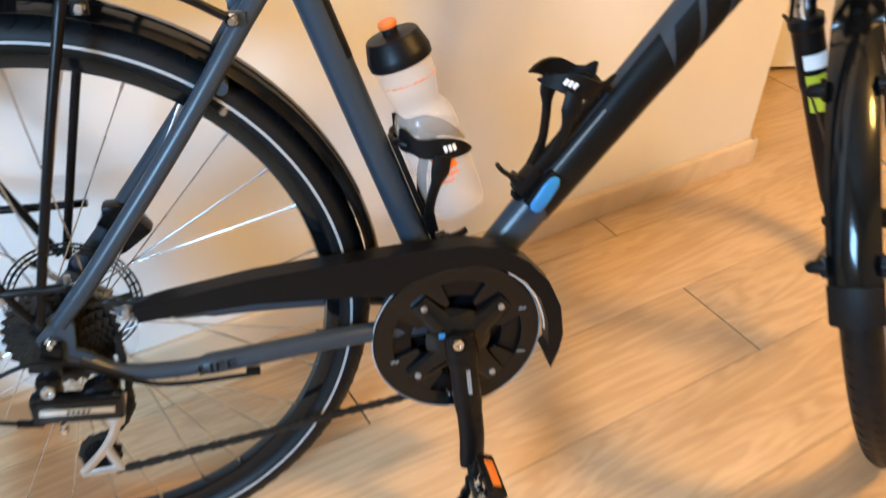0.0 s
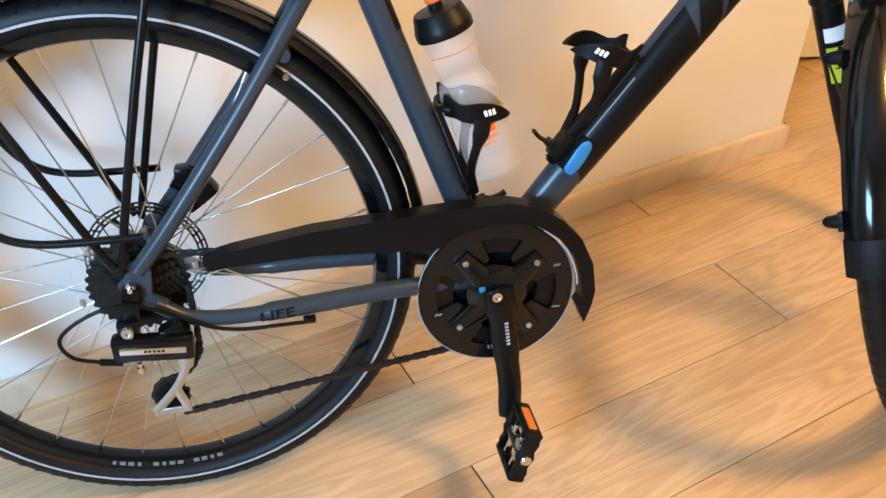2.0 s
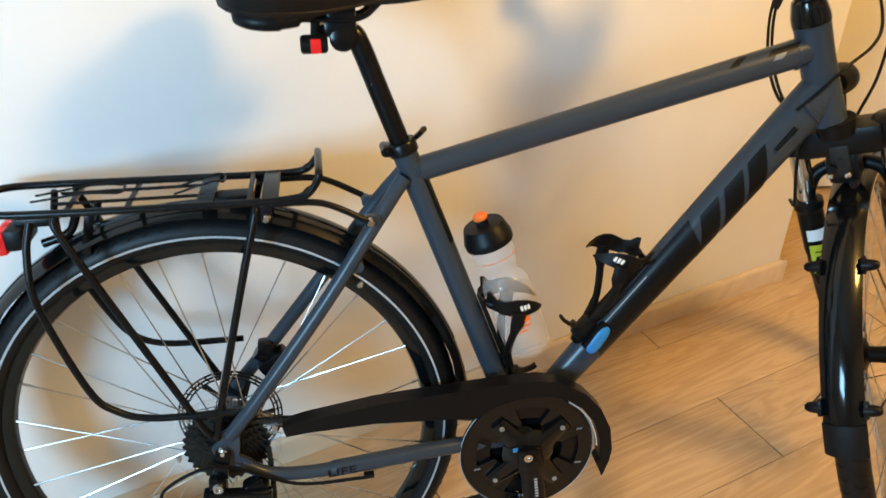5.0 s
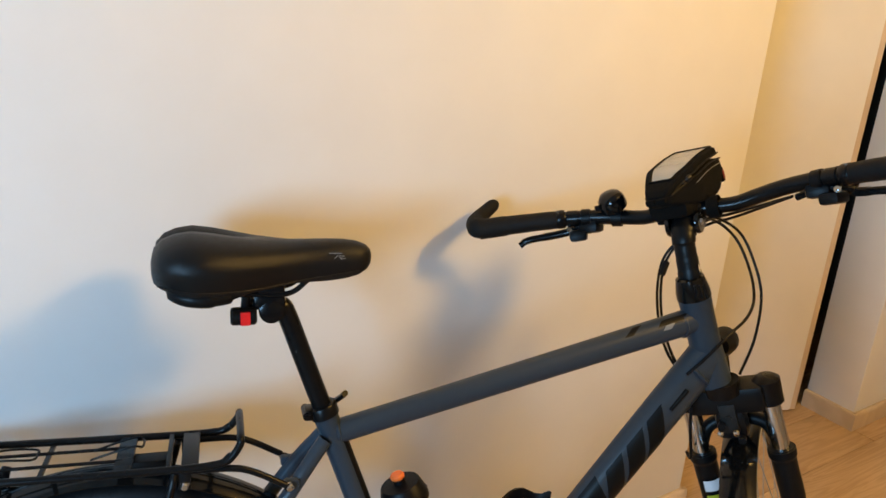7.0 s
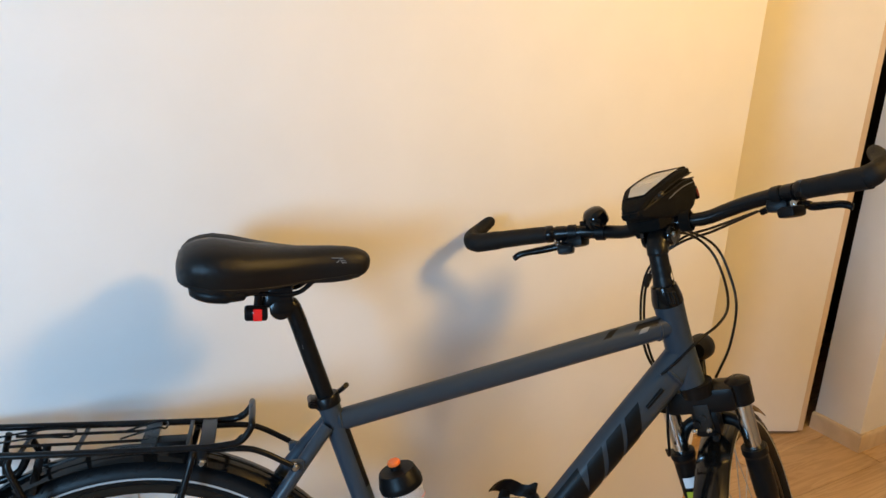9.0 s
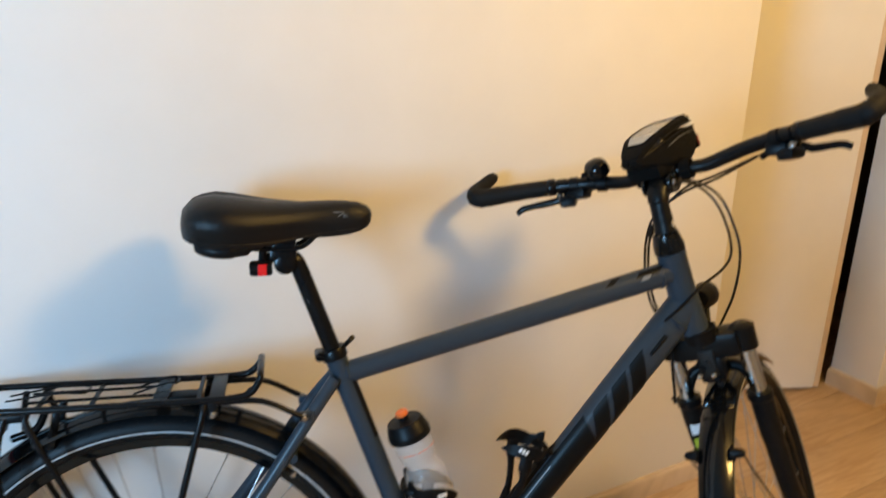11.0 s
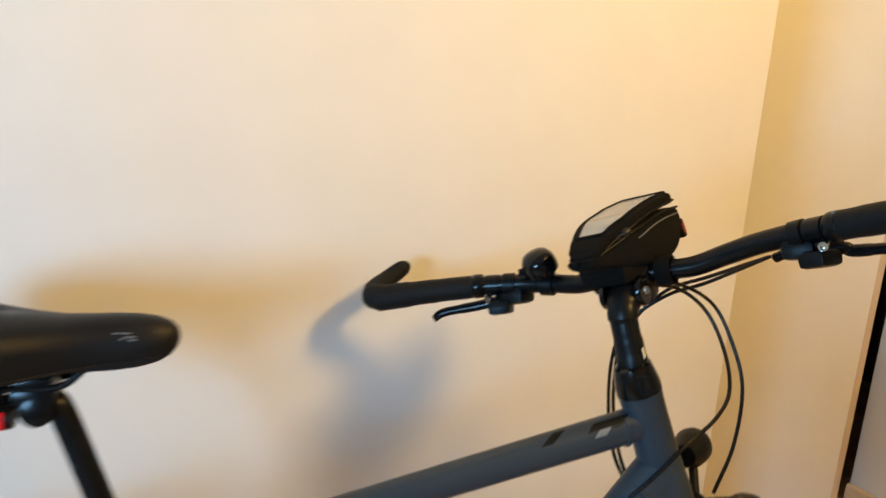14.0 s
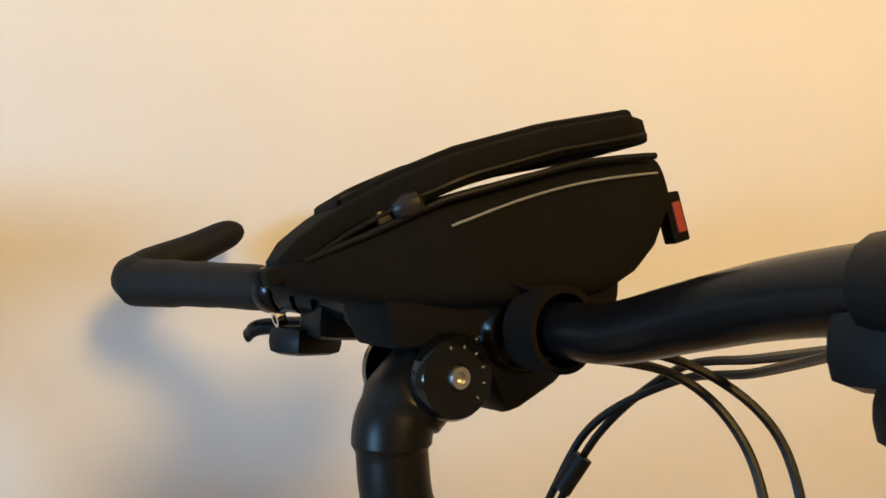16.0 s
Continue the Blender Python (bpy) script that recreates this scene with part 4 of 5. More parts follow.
for c in ((0.012, 0.158), (0.040, 0.228)):
    prof = []
    n = 44
    V = [vec(c[0] + (0.022 - (0.004 if k % 4 in (0, 3) else 0)) * math.cos(2 * math.pi * k / n), y, c[1] + (0.022 - (0.004 if k % 4 in (0, 3) else 0)) * math.sin(2 * math.pi * k / n)) for y in (-0.060, -0.052) for k in range(n)]
    F = [tuple(range(n)), tuple(range(n, 2 * n))[::-1]] + [(k, (k + 1) % n, n + (k + 1) % n, n + k) for k in range(n)]
    part("pulley", (V, F), BLACK_PLASTIC, mech)
part("chain_wrap", chain_run(smooth_path([(0.058, -0.055, 0.315), (0.058, -0.055, 0.250), (0.052, -0.056, 0.212), (0.030, -0.056, 0.188), (0.0, -0.056, 0.180), (-0.012, -0.056, 0.158), (0.004, -0.055, 0.137), (0.028, -0.052, 0.134)])), DARK_STEEL, mech)
part("gear_cable", tube(smooth_path([(0.200, -0.075, 0.268), (0.10, -0.078, 0.274), (0.02, -0.084, 0.318), (-0.020, -0.090, 0.330), (-0.062, -0.094, 0.318), (-0.090, -0.094, 0.294), (-0.080, -0.094, 0.268), (-0.044, -0.092, 0.254)]), 0.0026, 8), BLACK_PLASTIC, bicycle)
part("cable_ferrule", tube([(-0.052, -0.092, 0.256), (-0.026, -0.090, 0.250)], 0.0045, 12), BLACK_METAL, bicycle)
part("cable_stop", rbox((0.205, -0.072, 0.270), (0.016, 0.010, 0.008), 0.002), BLACK_METAL, bicycle)

# ---- steering: fork, front guard, stem, bar ----
LEG = 0.063
fork = part("fork_crown", steered(join(rbox(on_axis(-0.034, 0.020), (0.054, 0.122, 0.046), 0.012, Matrix.Rotation(radians(-18.8), 4, "Y")), *[tube([on_axis(-0.052, 0.024, s * LEG), on_axis(-0.012, 0.024, s * LEG), on_axis(-0.006, 0.024, s * LEG)], [0.0215, 0.0225, 0.014], 20) for s in (-1, 1)], tube([on_axis(-0.02, 0), on_axis(0.004, 0)], [0.026, 0.029], 22))), BLACK_METAL, bicycle, "black suspension fork crown")
for s in (-1, 1):
    part("stanchion", steered(tube([on_axis(-0.045, 0.024, s * LEG), on_axis(-0.19, 0.024, s * LEG)], 0.0145, 20)), CHROME, fork, "chromed fork tube")
    leg = part("fork_leg", steered(tube(smooth_path([on_axis(-0.136, 0.024, s * LEG), on_axis(-0.140, 0.024, s * LEG), on_axis(-0.156, 0.024, s * LEG), on_axis(-0.21, 0.027, s * LEG), on_axis(-0.30, 0.036, s * LEG), on_axis(FRONT_UP + 0.05, 0.058, s * LEG), on_axis(FRONT_UP - 0.01, 0.068, s * LEG)]), [0.0185] * 4 + [0.0225] * 5 + [0.0225] * 6 + [0.0200] * 12 + [0.0185] * 14 + [0.016] * 8, 20)), FRAME_DARK, fork, "black lower fork leg")
    part("axle_nut", steered(lathe([(0, 0.012), (0.006, 0.012), (0.009, 0.006), (0.010, 0)], FRONT + vec(0, s * 0.074, 0), (0, s, 0), 18)), BLACK_METAL, fork)
    if s == 1:
        for up, h, mat, nm in ((-0.192, 0.020, WHITE_PRINT, "white square sticker"), (-0.236, 0.052, LIME, "lime green sticker")):
            V, F = lathe([(0.0229, -h / 2), (0.0233, -h / 2), (0.0231, h / 2), (0.0227, h / 2)], (0, 0, 0), (0, 0, 1), 10, closed=True, start=165, sweep=85)
            place = Matrix.Translation(on_axis(up, 0.025, s * LEG)) @ Matrix.Rotation(radians(-18.8), 4, "Y")
            part("sticker", steered(moved((V, F), place)), mat, leg, nm)
        for q in range(3):
            V, F = lathe([(0.0234, -0.001), (0.0238, -0.001), (0.0238, 0.001), (0.0234, 0.001)], (0, 0, 0), (0, 0, 1), 8, closed=True, start=185, sweep=50)
            part("printed_mark", steered(moved((V, F), Matrix.Translation(on_axis(-0.222 - 0.009 * q, 0.025, s * LEG)) @ Matrix.Rotation(radians(-18.8), 4, "Y"))), FRAME_DARK, leg)
part("guard_mount", steered(join(rbox(on_axis(-0.078, 0.014), (0.036, 0.050, 0.052), 0.014, Matrix.Rotation(radians(-18.8), 4, "Y")), tube([on_axis(-0.070, -0.016, 0.012), on_axis(-0.070, -0.006, 0.012)], 0.006, 14), tube([on_axis(-0.098, -0.016, -0.014), on_axis(-0.098, -0.006, -0.014)], 0.006, 14))), BLACK_METAL, fork)
part("fork_brace", steered(tube(smooth_path([on_axis(-0.128, 0.020, -LEG), on_axis(-0.098, 0.040, -0.045), on_axis(-0.088, 0.046, 0), on_axis(-0.098, 0.040, 0.045), on_axis(-0.128, 0.020, LEG)]), 0.011, 12)), FRAME_DARK, fork)

GUARD = STEERING @ Matrix.Translation(FRONT)
front_guard = part("front_mudguard", moved(arc_sheet(0.367, 0.0285, 62, 180, 0.013), GUARD), GLOSS_BLACK, bicycle, "gloss black front mudguard")
part("guard_flap", moved(arc_sheet(0.3690, 0.0294, 177, 184.5, 0.011, 0.003, 10), GUARD), RUBBER, front_guard, "black rubber flap")
for ang in (173.5, 140.6):
    a = radians(ang)
    for s in (-1, 1):
        c = vec(0.357 * math.cos(a), s * 0.031, 0.357 * math.sin(a))
        part("stay_clip", moved(join(tube([c + vec(0, -s * 0.004, 0), c + vec(0, s * 0.006, 0), c + vec(0, s * 0.015, 0), c + vec(0, s * 0.019, 0)], [0.0090, 0.0085, 0.0070, 0.0035], 12), rbox(c - vec(0, s * 0.001, 0), (0.014, 0.006, 0.024), 0.002, Matrix.Rotation(-a, 4, "Y"))), GUARD), BLACK_PLASTIC, front_guard)
        part("guard_stay", moved(tube(smooth_path([c + vec(0, s * 0.014, 0), c * 0.75 + vec(0, s * 0.022, 0), c * 0.35 + vec(0, s * 0.042, 0), vec(0.012, s * 0.080, 0.012)]), 0.0016, 8), GUARD), DARK_STEEL, front_guard)
part("guard_bracket", steered(join(rbox(on_axis(-0.062, -0.006), (0.006, 0.026, 0.050), 0.002, Matrix.Rotation(radians(-18.8), 4, "Y")), tube([on_axis(-0.060, -0.012), on_axis(-0.060, 0.0)], 0.005, 12))), DARK_STEEL, front_guard)
for s in (-1, 1):
    part("guard_rivet", steered(lathe([(0, 0.004), (0.004, 0.003), (0.005, 0)], on_axis(-0.072, -0.034, s * 0.012), -FWD, 12)), CHROME, front_guard)
part("front_lamp", steered(join(tube([on_axis(0.035, 0.058), on_axis(0.030, 0.078), on_axis(0.027, 0.100), on_axis(0.026, 0.108)], [0.014, 0.021, 0.024, 0.022], 24), tube(smooth_path([on_axis(-0.03, 0.045), on_axis(0.0, 0.070), on_axis(0.02, 0.085)]), 0.006, 10))), BLACK_PLASTIC, bicycle, "black headlamp in front of the head tube")
part("brake_hose", steered(tube(smooth_path([on_axis(-0.010, -0.02, 0.045), on_axis(-0.06, -0.028, 0.058), on_axis(-0.12, -0.020, 0.072), on_axis(-0.125, 0.005, 0.084)]), 0.0026, 8)), BLACK_PLASTIC, bicycle)

# stem
stem = part("stem", barred(tube(smooth_path([on_axis(0.170, 0.001, 0), on_axis(0.200, 0.007, 0), on_axis(0.225, 0.0105), on_axis(0.244, 0.017), on_axis(0.256, 0.037)]), [0.0165] * 6 + [0.0155] * 6 + [0.0148] * 8 + [0.0165] * 6 + [0.0182] * 7, 20, across=1.1)), FRAME_DARK, bicycle, "black adjustable stem with a round pivot bolt", 28)
part("spacer", barred(lathe([(0.0225, 0.0), (0.0265, 0.001), (0.0262, 0.012), (0.0225, 0.030), (0.0215, 0.034), (0.017, 0.036)], HT_TOP, AXIS, 28)), GLOSS_BLACK, stem)
for k in range(3):
    part("spacer_slot", barred(tube([HT_TOP + AXIS * 0.006 + (BAR_TURN.to_3x3().inverted() @ Vector((0.3 * (k - 1), -1, 0)).normalized()) * 0.0258, HT_TOP + AXIS * 0.026 + (BAR_TURN.to_3x3().inverted() @ Vector((0.3 * (k - 1), -1, 0)).normalized()) * 0.0232], 0.0022, 8)), FRAME_DARK, stem)
PIV = on_axis(0.258, 0.036)
for s in (-1, 1):
    part("pivot_disc", barred(lathe([(0.0, 0.0035), (0.0048, 0.0035), (0.0055, 0.0065), (0.0165, 0.0065), (0.0178, 0.004), (0.018, 0)], PIV + vec(0, s * 0.0195, 0), (0, s, 0), 36)), GLOSS_BLACK, stem)
    part("pivot_bolt", barred(lathe([(0.0, 0.004), (0.0022, 0.004), (0.0024, 0.0066), (0.0044, 0.0066), (0.005, 0.005), (0.005, 0.002)], PIV + vec(0, s * 0.0215, 0), (0, s, 0), 18)), ALLOY, stem, "silver hexagon bolt")
    for k in range(6):
        a = radians(-40 + 30 * k)
        part("printed_mark", barred(rbox(PIV + vec(0.0125 * math.cos(a), s * 0.0262, 0.0125 * math.sin(a)), (0.0014, 0.0004, 0.0007), 0.0001, Matrix.Rotation(-a, 4, "Y"))), GREY_PRINT, stem)
CLAMP = on_axis(0.266, 0.076)
part("bar_clamp", barred(join(tube([PIV, CLAMP], [0.0165, 0.019], 18, across=1.0), tube([CLAMP + vec(0, -0.024, 0), CLAMP + vec(0, -0.020, 0), CLAMP + vec(0, 0.020, 0), CLAMP + vec(0, 0.024, 0)], [0.018, 0.021, 0.021, 0.018], 22), rbox(CLAMP + FWD * 0.018, (0.012, 0.040, 0.030), 0.004), rbox(on_axis(0.2505, 0.074), (0.036, 0.042, 0.034), 0.007, Matrix.Rotation(radians(-28), 4, "Y")))), BLACK_METAL, stem)
part("stem_mark", barred(lathe([(0.0178, 0), (0.0181, 0), (0.0181, 0.012), (0.0178, 0.012)], on_axis(0.190), AXIS, 10, closed=True, start=262, sweep=28)), WHITE_PRINT, stem)

# bar
half = [(0.0, 0.076, 0.266), (0.045, 0.076, 0.266), (0.075, 0.078, 0.264), (0.110, 0.080, 0.269), (0.150, 0.077, 0.276), (0.200, 0.064, 0.285), (0.270, 0.036, 0.297), (0.335, 0.004, 0.307)]


right_half = [(l, f, u + np.interp(l, [0.045, 0.11, 0.16, 0.25, 0.335], [0, 0.0035, 0.005, 0.002, 0.0])) for l, f, u in half]


def bar_at(l, du=0.0, df=0.0):
    """A point of the bar at a distance to the left (minus: right) of its middle."""
    a, side = abs(l), half if l > 0 else right_half
    return on_axis(np.interp(a, [h[0] for h in side], [h[2] for h in side]) + du, np.interp(a, [h[0] for h in side], [h[1] for h in side]) + df, l)


full = [on_axis(u, f, -l) for l, f, u in right_half[:0:-1]] + [on_axis(u, f, l) for l, f, u in half]
bpath = smooth_path(full, 6)
bw = [0.0135 if abs(p[1]) < 0.028 else 0.0114 + 0.0010 * min(1, (abs(p[1]) - 0.028) / 0.09) for p in bpath]
bar = part("handlebar", barred(tube(bpath, bw, 20, side=(1, 0, 0))), BLACK_METAL, bicycle, "black handlebar swept back at the ends")
for s in (-1, 1):
    out = 0.026 if s < 0 else 0.0
    gp = smooth_path([bar_at(s * (0.214 + out)), bar_at(s * 0.245), bar_at(s * 0.29), bar_at(s * 0.335)], 6)
    part("grip", barred(tube(gp, [0.0142, 0.0150, 0.0152] + [0.0154] * 6 + [0.0160] * 4 + [0.0172] * 6, 20, side=(1, 0, 0))), GRIP_RUBBER, bar, "black rubber grip")
    hp = smooth_path([bar_at(s * 0.318, -0.002, 0.006), bar_at(s * 0.338, 0.003, 0.001), bar_at(s * 0.350, 0.008, 0.022), bar_at(s * 0.348, 0.012, 0.050), bar_at(s * 0.340, 0.017, 0.074), bar_at(s * 0.335, 0.019, 0.090)], 6)
    part("bar_end", barred(tube(hp, [0.0172] * 8 + [0.0160] * 4 + [0.0154, 0.0149, 0.0145, 0.0141, 0.0138, 0.0135, 0.0132, 0.0129, 0.0126, 0.0124, 0.0122, 0.0120] + [0.0117, 0.0113, 0.0107, 0.0098, 0.0084, 0.0064, 0.0030], 18, side=(0, 0, 1))), GRIP_RUBBER, bar, "black rubber bar end")
    part("grip_collar", barred(tube([bar_at(s * (0.216 + out)), bar_at(s * (0.214 + out)), bar_at(s * (0.204 + out)), bar_at(s * (0.202 + out))], [0.0148, 0.0160, 0.0160, 0.0148], 22, side=(1, 0, 0))), BLACK_METAL, bar)
    for q in range(4):
        part("printed_mark", barred(rbox(bar_at(s * (0.209 + out), 0.0162 - 0.0007 * q * q, -0.003 - 0.0028 * q), (0.0012, 0.0035, 0.0008), 0.0001)), GREY_PRINT, bar)
    lever = part("brake_lever", barred(join(tube([bar_at(s * (0.198 + out)), bar_at(s * (0.182 + out))], 0.0138, 18, side=(1, 0, 0)), rbox(bar_at(s * (0.184 + out), -0.016, 0.014), (0.030, 0.026, 0.018), 0.006, Matrix.Rotation(radians(s * 10), 4, "Z")), tube(smooth_path([bar_at(s * (0.168 + out), -0.014, 0.026), bar_at(s * (0.150 + out), -0.016 - 0.3 * out, 0.029), bar_at(s * (0.130 + out), -0.016 - 0.5 * out, 0.030)]), [0.008] * 8 + [0.0058] * 9, 12))), BLACK_METAL, bar, "black brake lever and clamp")
    part("lever_blade", barred(tube(smooth_path([bar_at(s * (0.178 + out), -0.026, 0.022), bar_at(s * (0.205 + out), -0.034, 0.034), bar_at(s * 0.240, -0.040, 0.038), bar_at(s * 0.282, -0.044, 0.038), bar_at(s * 0.298, -0.052, 0.040)]), [0.008] * 8 + [0.0068] * 12 + [0.006] * 9 + [0.0055] * 4, 12, across=0.6)), BLACK_METAL, lever)
    part("clamp_bolt", barred(lathe([(0, 0.003), (0.0028, 0.003), (0.003, 0.006), (0.0050, 0.006), (0.0055, 0)], bar_at(s * (0.194 + out), -0.014, -0.011), -FWD, 16)), CHROME, lever, "polished clamp bolt")
    shifter = part("shifter", barred(join(rbox(bar_at(s * (0.166 + out), -0.018, 0.004), (0.040, 0.034, 0.022), 0.008), tube([bar_at(s * (0.176 + out)), bar_at(s * (0.162 + out))], 0.0148, 16, side=(1, 0, 0)))), BLACK_PLASTIC, bar, "black gear shifter under the bar")
    part("shift_paddle", barred(join(rbox(bar_at(s * (0.186 + out), -0.030, -0.006), (0.040, 0.030, 0.018), 0.007, Matrix.Rotation(radians(20 * s), 4, "Z")), rbox(bar_at(s * (0.176 + out), -0.022, 0.0), (0.014, 0.012, 0.010), 0.003))), BLACK_PLASTIC, shifter)
bell = part("bell", barred(lathe([(0.0, 0.031), (0.009, 0.0300), (0.017, 0.0265), (0.0215, 0.019), (0.0230, 0.008), (0.0225, 0.002), (0.020, 0.004)], bar_at(0.118, 0.018, -0.004), AXIS * 0.94 - FWD * 0.3, 28)), GLOSS_BLACK, bar, "small black bell dome")
part("bell_base", barred(join(tube([bar_at(0.126), bar_at(0.110)], 0.0155, 16, side=(1, 0, 0)), tube([bar_at(0.118, 0.010), bar_at(0.118, 0.027, -0.004)], 0.010, 14), tube([bar_at(0.138, 0.020, -0.010), bar_at(0.146, 0.020, -0.014)], 0.005, 10))), BLACK_PLASTIC, bell)


def world_of(p):
    return np.array(BAR_TURN @ Vector(p))


# cables: from each lever under the bar, crossing, then in wide loops to frame and fork
def cable(points, label=""):
    part("brake_cable", tube(smooth_path(points, 10), 0.0025, 8), BLACK_PLASTIC, bicycle, label)


L_LEVER, R_LEVER = world_of(bar_at(0.130, -0.016, 0.030)), world_of(bar_at(-0.150, -0.026, 0.030))
cable([L_LEVER, (0.900, 0.096, 1.006), (0.960, 0.116, 0.998), (1.006, 0.112, 0.972), (1.026, 0.094, 0.925), (1.034, 0.076, 0.868), (1.014, 0.056, 0.800), (0.980, 0.040, 0.745)], "black cable looped beside the head tube")
cable([L_LEVER, (0.900, 0.092, 1.002), (0.958, 0.110, 0.992), (0.994, 0.102, 0.962), (1.008, 0.078, 0.914), (0.998, 0.046, 0.874), (0.955, 0.0, 0.856), (0.903, -0.031, 0.838), (0.862, -0.033, 0.802), (0.836, -0.029, 0.778)], "black cable entering the down tube")
for dx in (0.0, 0.007):
    cable([R_LEVER, (0.990, 0.098, 1.010 - dx), (0.962, 0.158, 0.982 - dx), (0.928 - dx, 0.188, 0.932), (0.908 - dx, 0.186, 0.886), (0.888 - dx, 0.145, 0.825), (0.876 - dx, 0.085, 0.775), (0.885, 0.030, 0.735)])
part("cable_clip", tube([(0.916, 0.189, 0.908), (0.905, 0.184, 0.886)], 0.0065, 12), BLACK_PLASTIC, bicycle)


def cage(origin, along, out, name_label):
    """A bottle cage: base strip on the tube, arms and two hugging wings."""
    m = Matrix(((out[0], 0, along[0], origin[0]), (out[1], 1, along[1], origin[1]), (out[2], 0, along[2], origin[2]), (0, 0, 0, 1)))
    c = part("bottle_cage", moved(join(rbox((0.004, 0, 0.0), (0.007, 0.020, 0.150), 0.002), rbox((0.010, 0, -0.078), (0.020, 0.030, 0.012), 0.003), tube(smooth_path([(0.010, 0, -0.074), (0.024, 0, -0.078), (0.036, 0, -0.079), (0.046, 0, -0.077)]), [0.004] * 8 + [0.003] * 17, 10, across=2.5)), m), BLACK_PLASTIC, bicycle, name_label)
    for s in (-1, 1):
        part("cage_arm", moved(tube(smooth_path([(0.006, s * 0.009, -0.056), (0.010, s * 0.020, -0.026), (0.022, s * 0.033, 0.002), (0.038, s * 0.0395, 0.026), (0.049, s * 0.0402, 0.046)]), [0.0075] * 8 + [0.0062] * 8 + [0.0065] * 5 + [0.0075, 0.0085, 0.0095] + [0.011] * 9, 10, across=0.45), m), BLACK_PLASTIC, c)
        V, F = [], []
        st = [(160, 0.064, 0.004), (148, 0.069, 0.010), (139, 0.074, 0.016), (132, 0.072, 0.016), (124, 0.064, 0.013), (112, 0.059, 0.012), (98, 0.056, 0.013), (82, 0.052, 0.014), (64, 0.047, 0.012), (48, 0.041, 0.009), (34, 0.035, 0.005), (24, 0.031, 0.0015)]
        for r in (0.0385, 0.0415):
            for ang, z, h in st:
                for e in (-1, 1):
                    V.append(vec(0.047 + r * math.cos(radians(ang)), s * r * math.sin(radians(ang)), z + e * h))
        n = len(st)
        for lay in (0, 1):
            for i in range(n - 1):
                a = lay * 2 * n + 2 * i
                F.append((a, a + 1, a + 3, a + 2))
        for i in range(n - 1):
            for e in (0, 1):
                F.append((2 * i + e, 2 * i + 2 + e, 2 * n + 2 * i + 2 + e, 2 * n + 2 * i + e))
        F += [(0, 1, 2 * n + 1, 2 * n), (2 * n - 2, 2 * n - 1, 4 * n - 1, 4 * n - 2)]
        part("cage_wing", moved((V, F), m), BLACK_PLASTIC, c)
        part("cage_arm", moved(tube(smooth_path([(0.006, s * 0.009, 0.070), (0.010, s * 0.022, 0.072), (0.018, s * 0.028, 0.068)]), 0.005, 10), m), BLACK_PLASTIC, c)
    for q in range(3):
        ang = radians(80 - 7.5 * q)
        part("cage_mark", moved(rbox((0.047 + 0.0418 * math.cos(ang), -0.0418 * math.sin(ang), 0.0515 - 0.0015 * q), (0.004, 0.001, 0.0075), 0.0003, Matrix.Rotation(-(math.pi / 2 - ang) * -1, 4, "Z")), m), WHITE_PRINT, c)
    return c, m


cage_a, cage_m = cage(BB + ST_DIR * 0.172 + vec(0.945, 0, 0.328) * 0.0175, ST_DIR, vec(ST_DIR[2], 0, -ST_DIR[0]), "black plastic bottle cage on the seat tube")
cage(on_down(0.392) + vec(-DT_DIR[2], 0, DT_DIR[0]) * 0.0265, DT_DIR, vec(-DT_DIR[2], 0, DT_DIR[0]), "empty black plastic bottle cage on the down tube")

# ---- loose things on the bicycle ----
bottle = thing("water_bottle", LEANING @ cage_m @ Matrix.Translation((0.047, 0, -0.043)), "translucent plastic water bottle with black lid and orange nozzle", "bottle")
part("body", lathe([(0.0, 0.003), (0.028, 0.0), (0.034, 0.003), (0.0365, 0.010), (0.0370, 0.060), (0.0370, 0.112), (0.0362, 0.122), (0.0335, 0.131), (0.0295, 0.1375), (0.0268, 0.141), (0.0262, 0.145), (0.0275, 0.150), (0.0300, 0.158), (0.0322, 0.172), (0.0335, 0.194), (0.0327, 0.196), (0.0314, 0.172), (0.0292, 0.158), (0.0267, 0.150), (0.0254, 0.145), (0.0260, 0.141), (0.0288, 0.137), (0.0327, 0.130), (0.0353, 0.121), (0.0360, 0.111), (0.0358, 0.060), (0.0350, 0.010), (0.0, 0.006)], (0, 0, 0), (0, 0, 1), 48), BOTTLE_CLEAR, bottle, "translucent body")
part("water", lathe([(0.0, 0.0075), (0.030, 0.0075), (0.0345, 0.012), (0.0352, 0.060), (0.0352, 0.106), (0.0, 0.106)], (0, 0, 0), (0, 0, 1), 40), WATER, bottle, "clear water in the bottle")
part("lid", lathe([(0.0340, 0.1945), (0.0358, 0.195), (0.0362, 0.204), (0.0354, 0.206), (0.0302, 0.2235), (0.0288, 0.2250), (0.0150, 0.2258), (0.0090, 0.2265), (0.0086, 0.2345), (0.0, 0.2345)], (0, 0, 0), (0, 0, 1), 44), BLACK_PLASTIC, bottle, "black screw lid")
part("nozzle", lathe([(0.0092, 0.2335), (0.0105, 0.2345), (0.0108, 0.2385), (0.0085, 0.2415), (0.0, 0.2415)], (0, 0, 0), (0, 0, 1), 24), ORANGE, bottle, "orange drinking nozzle")


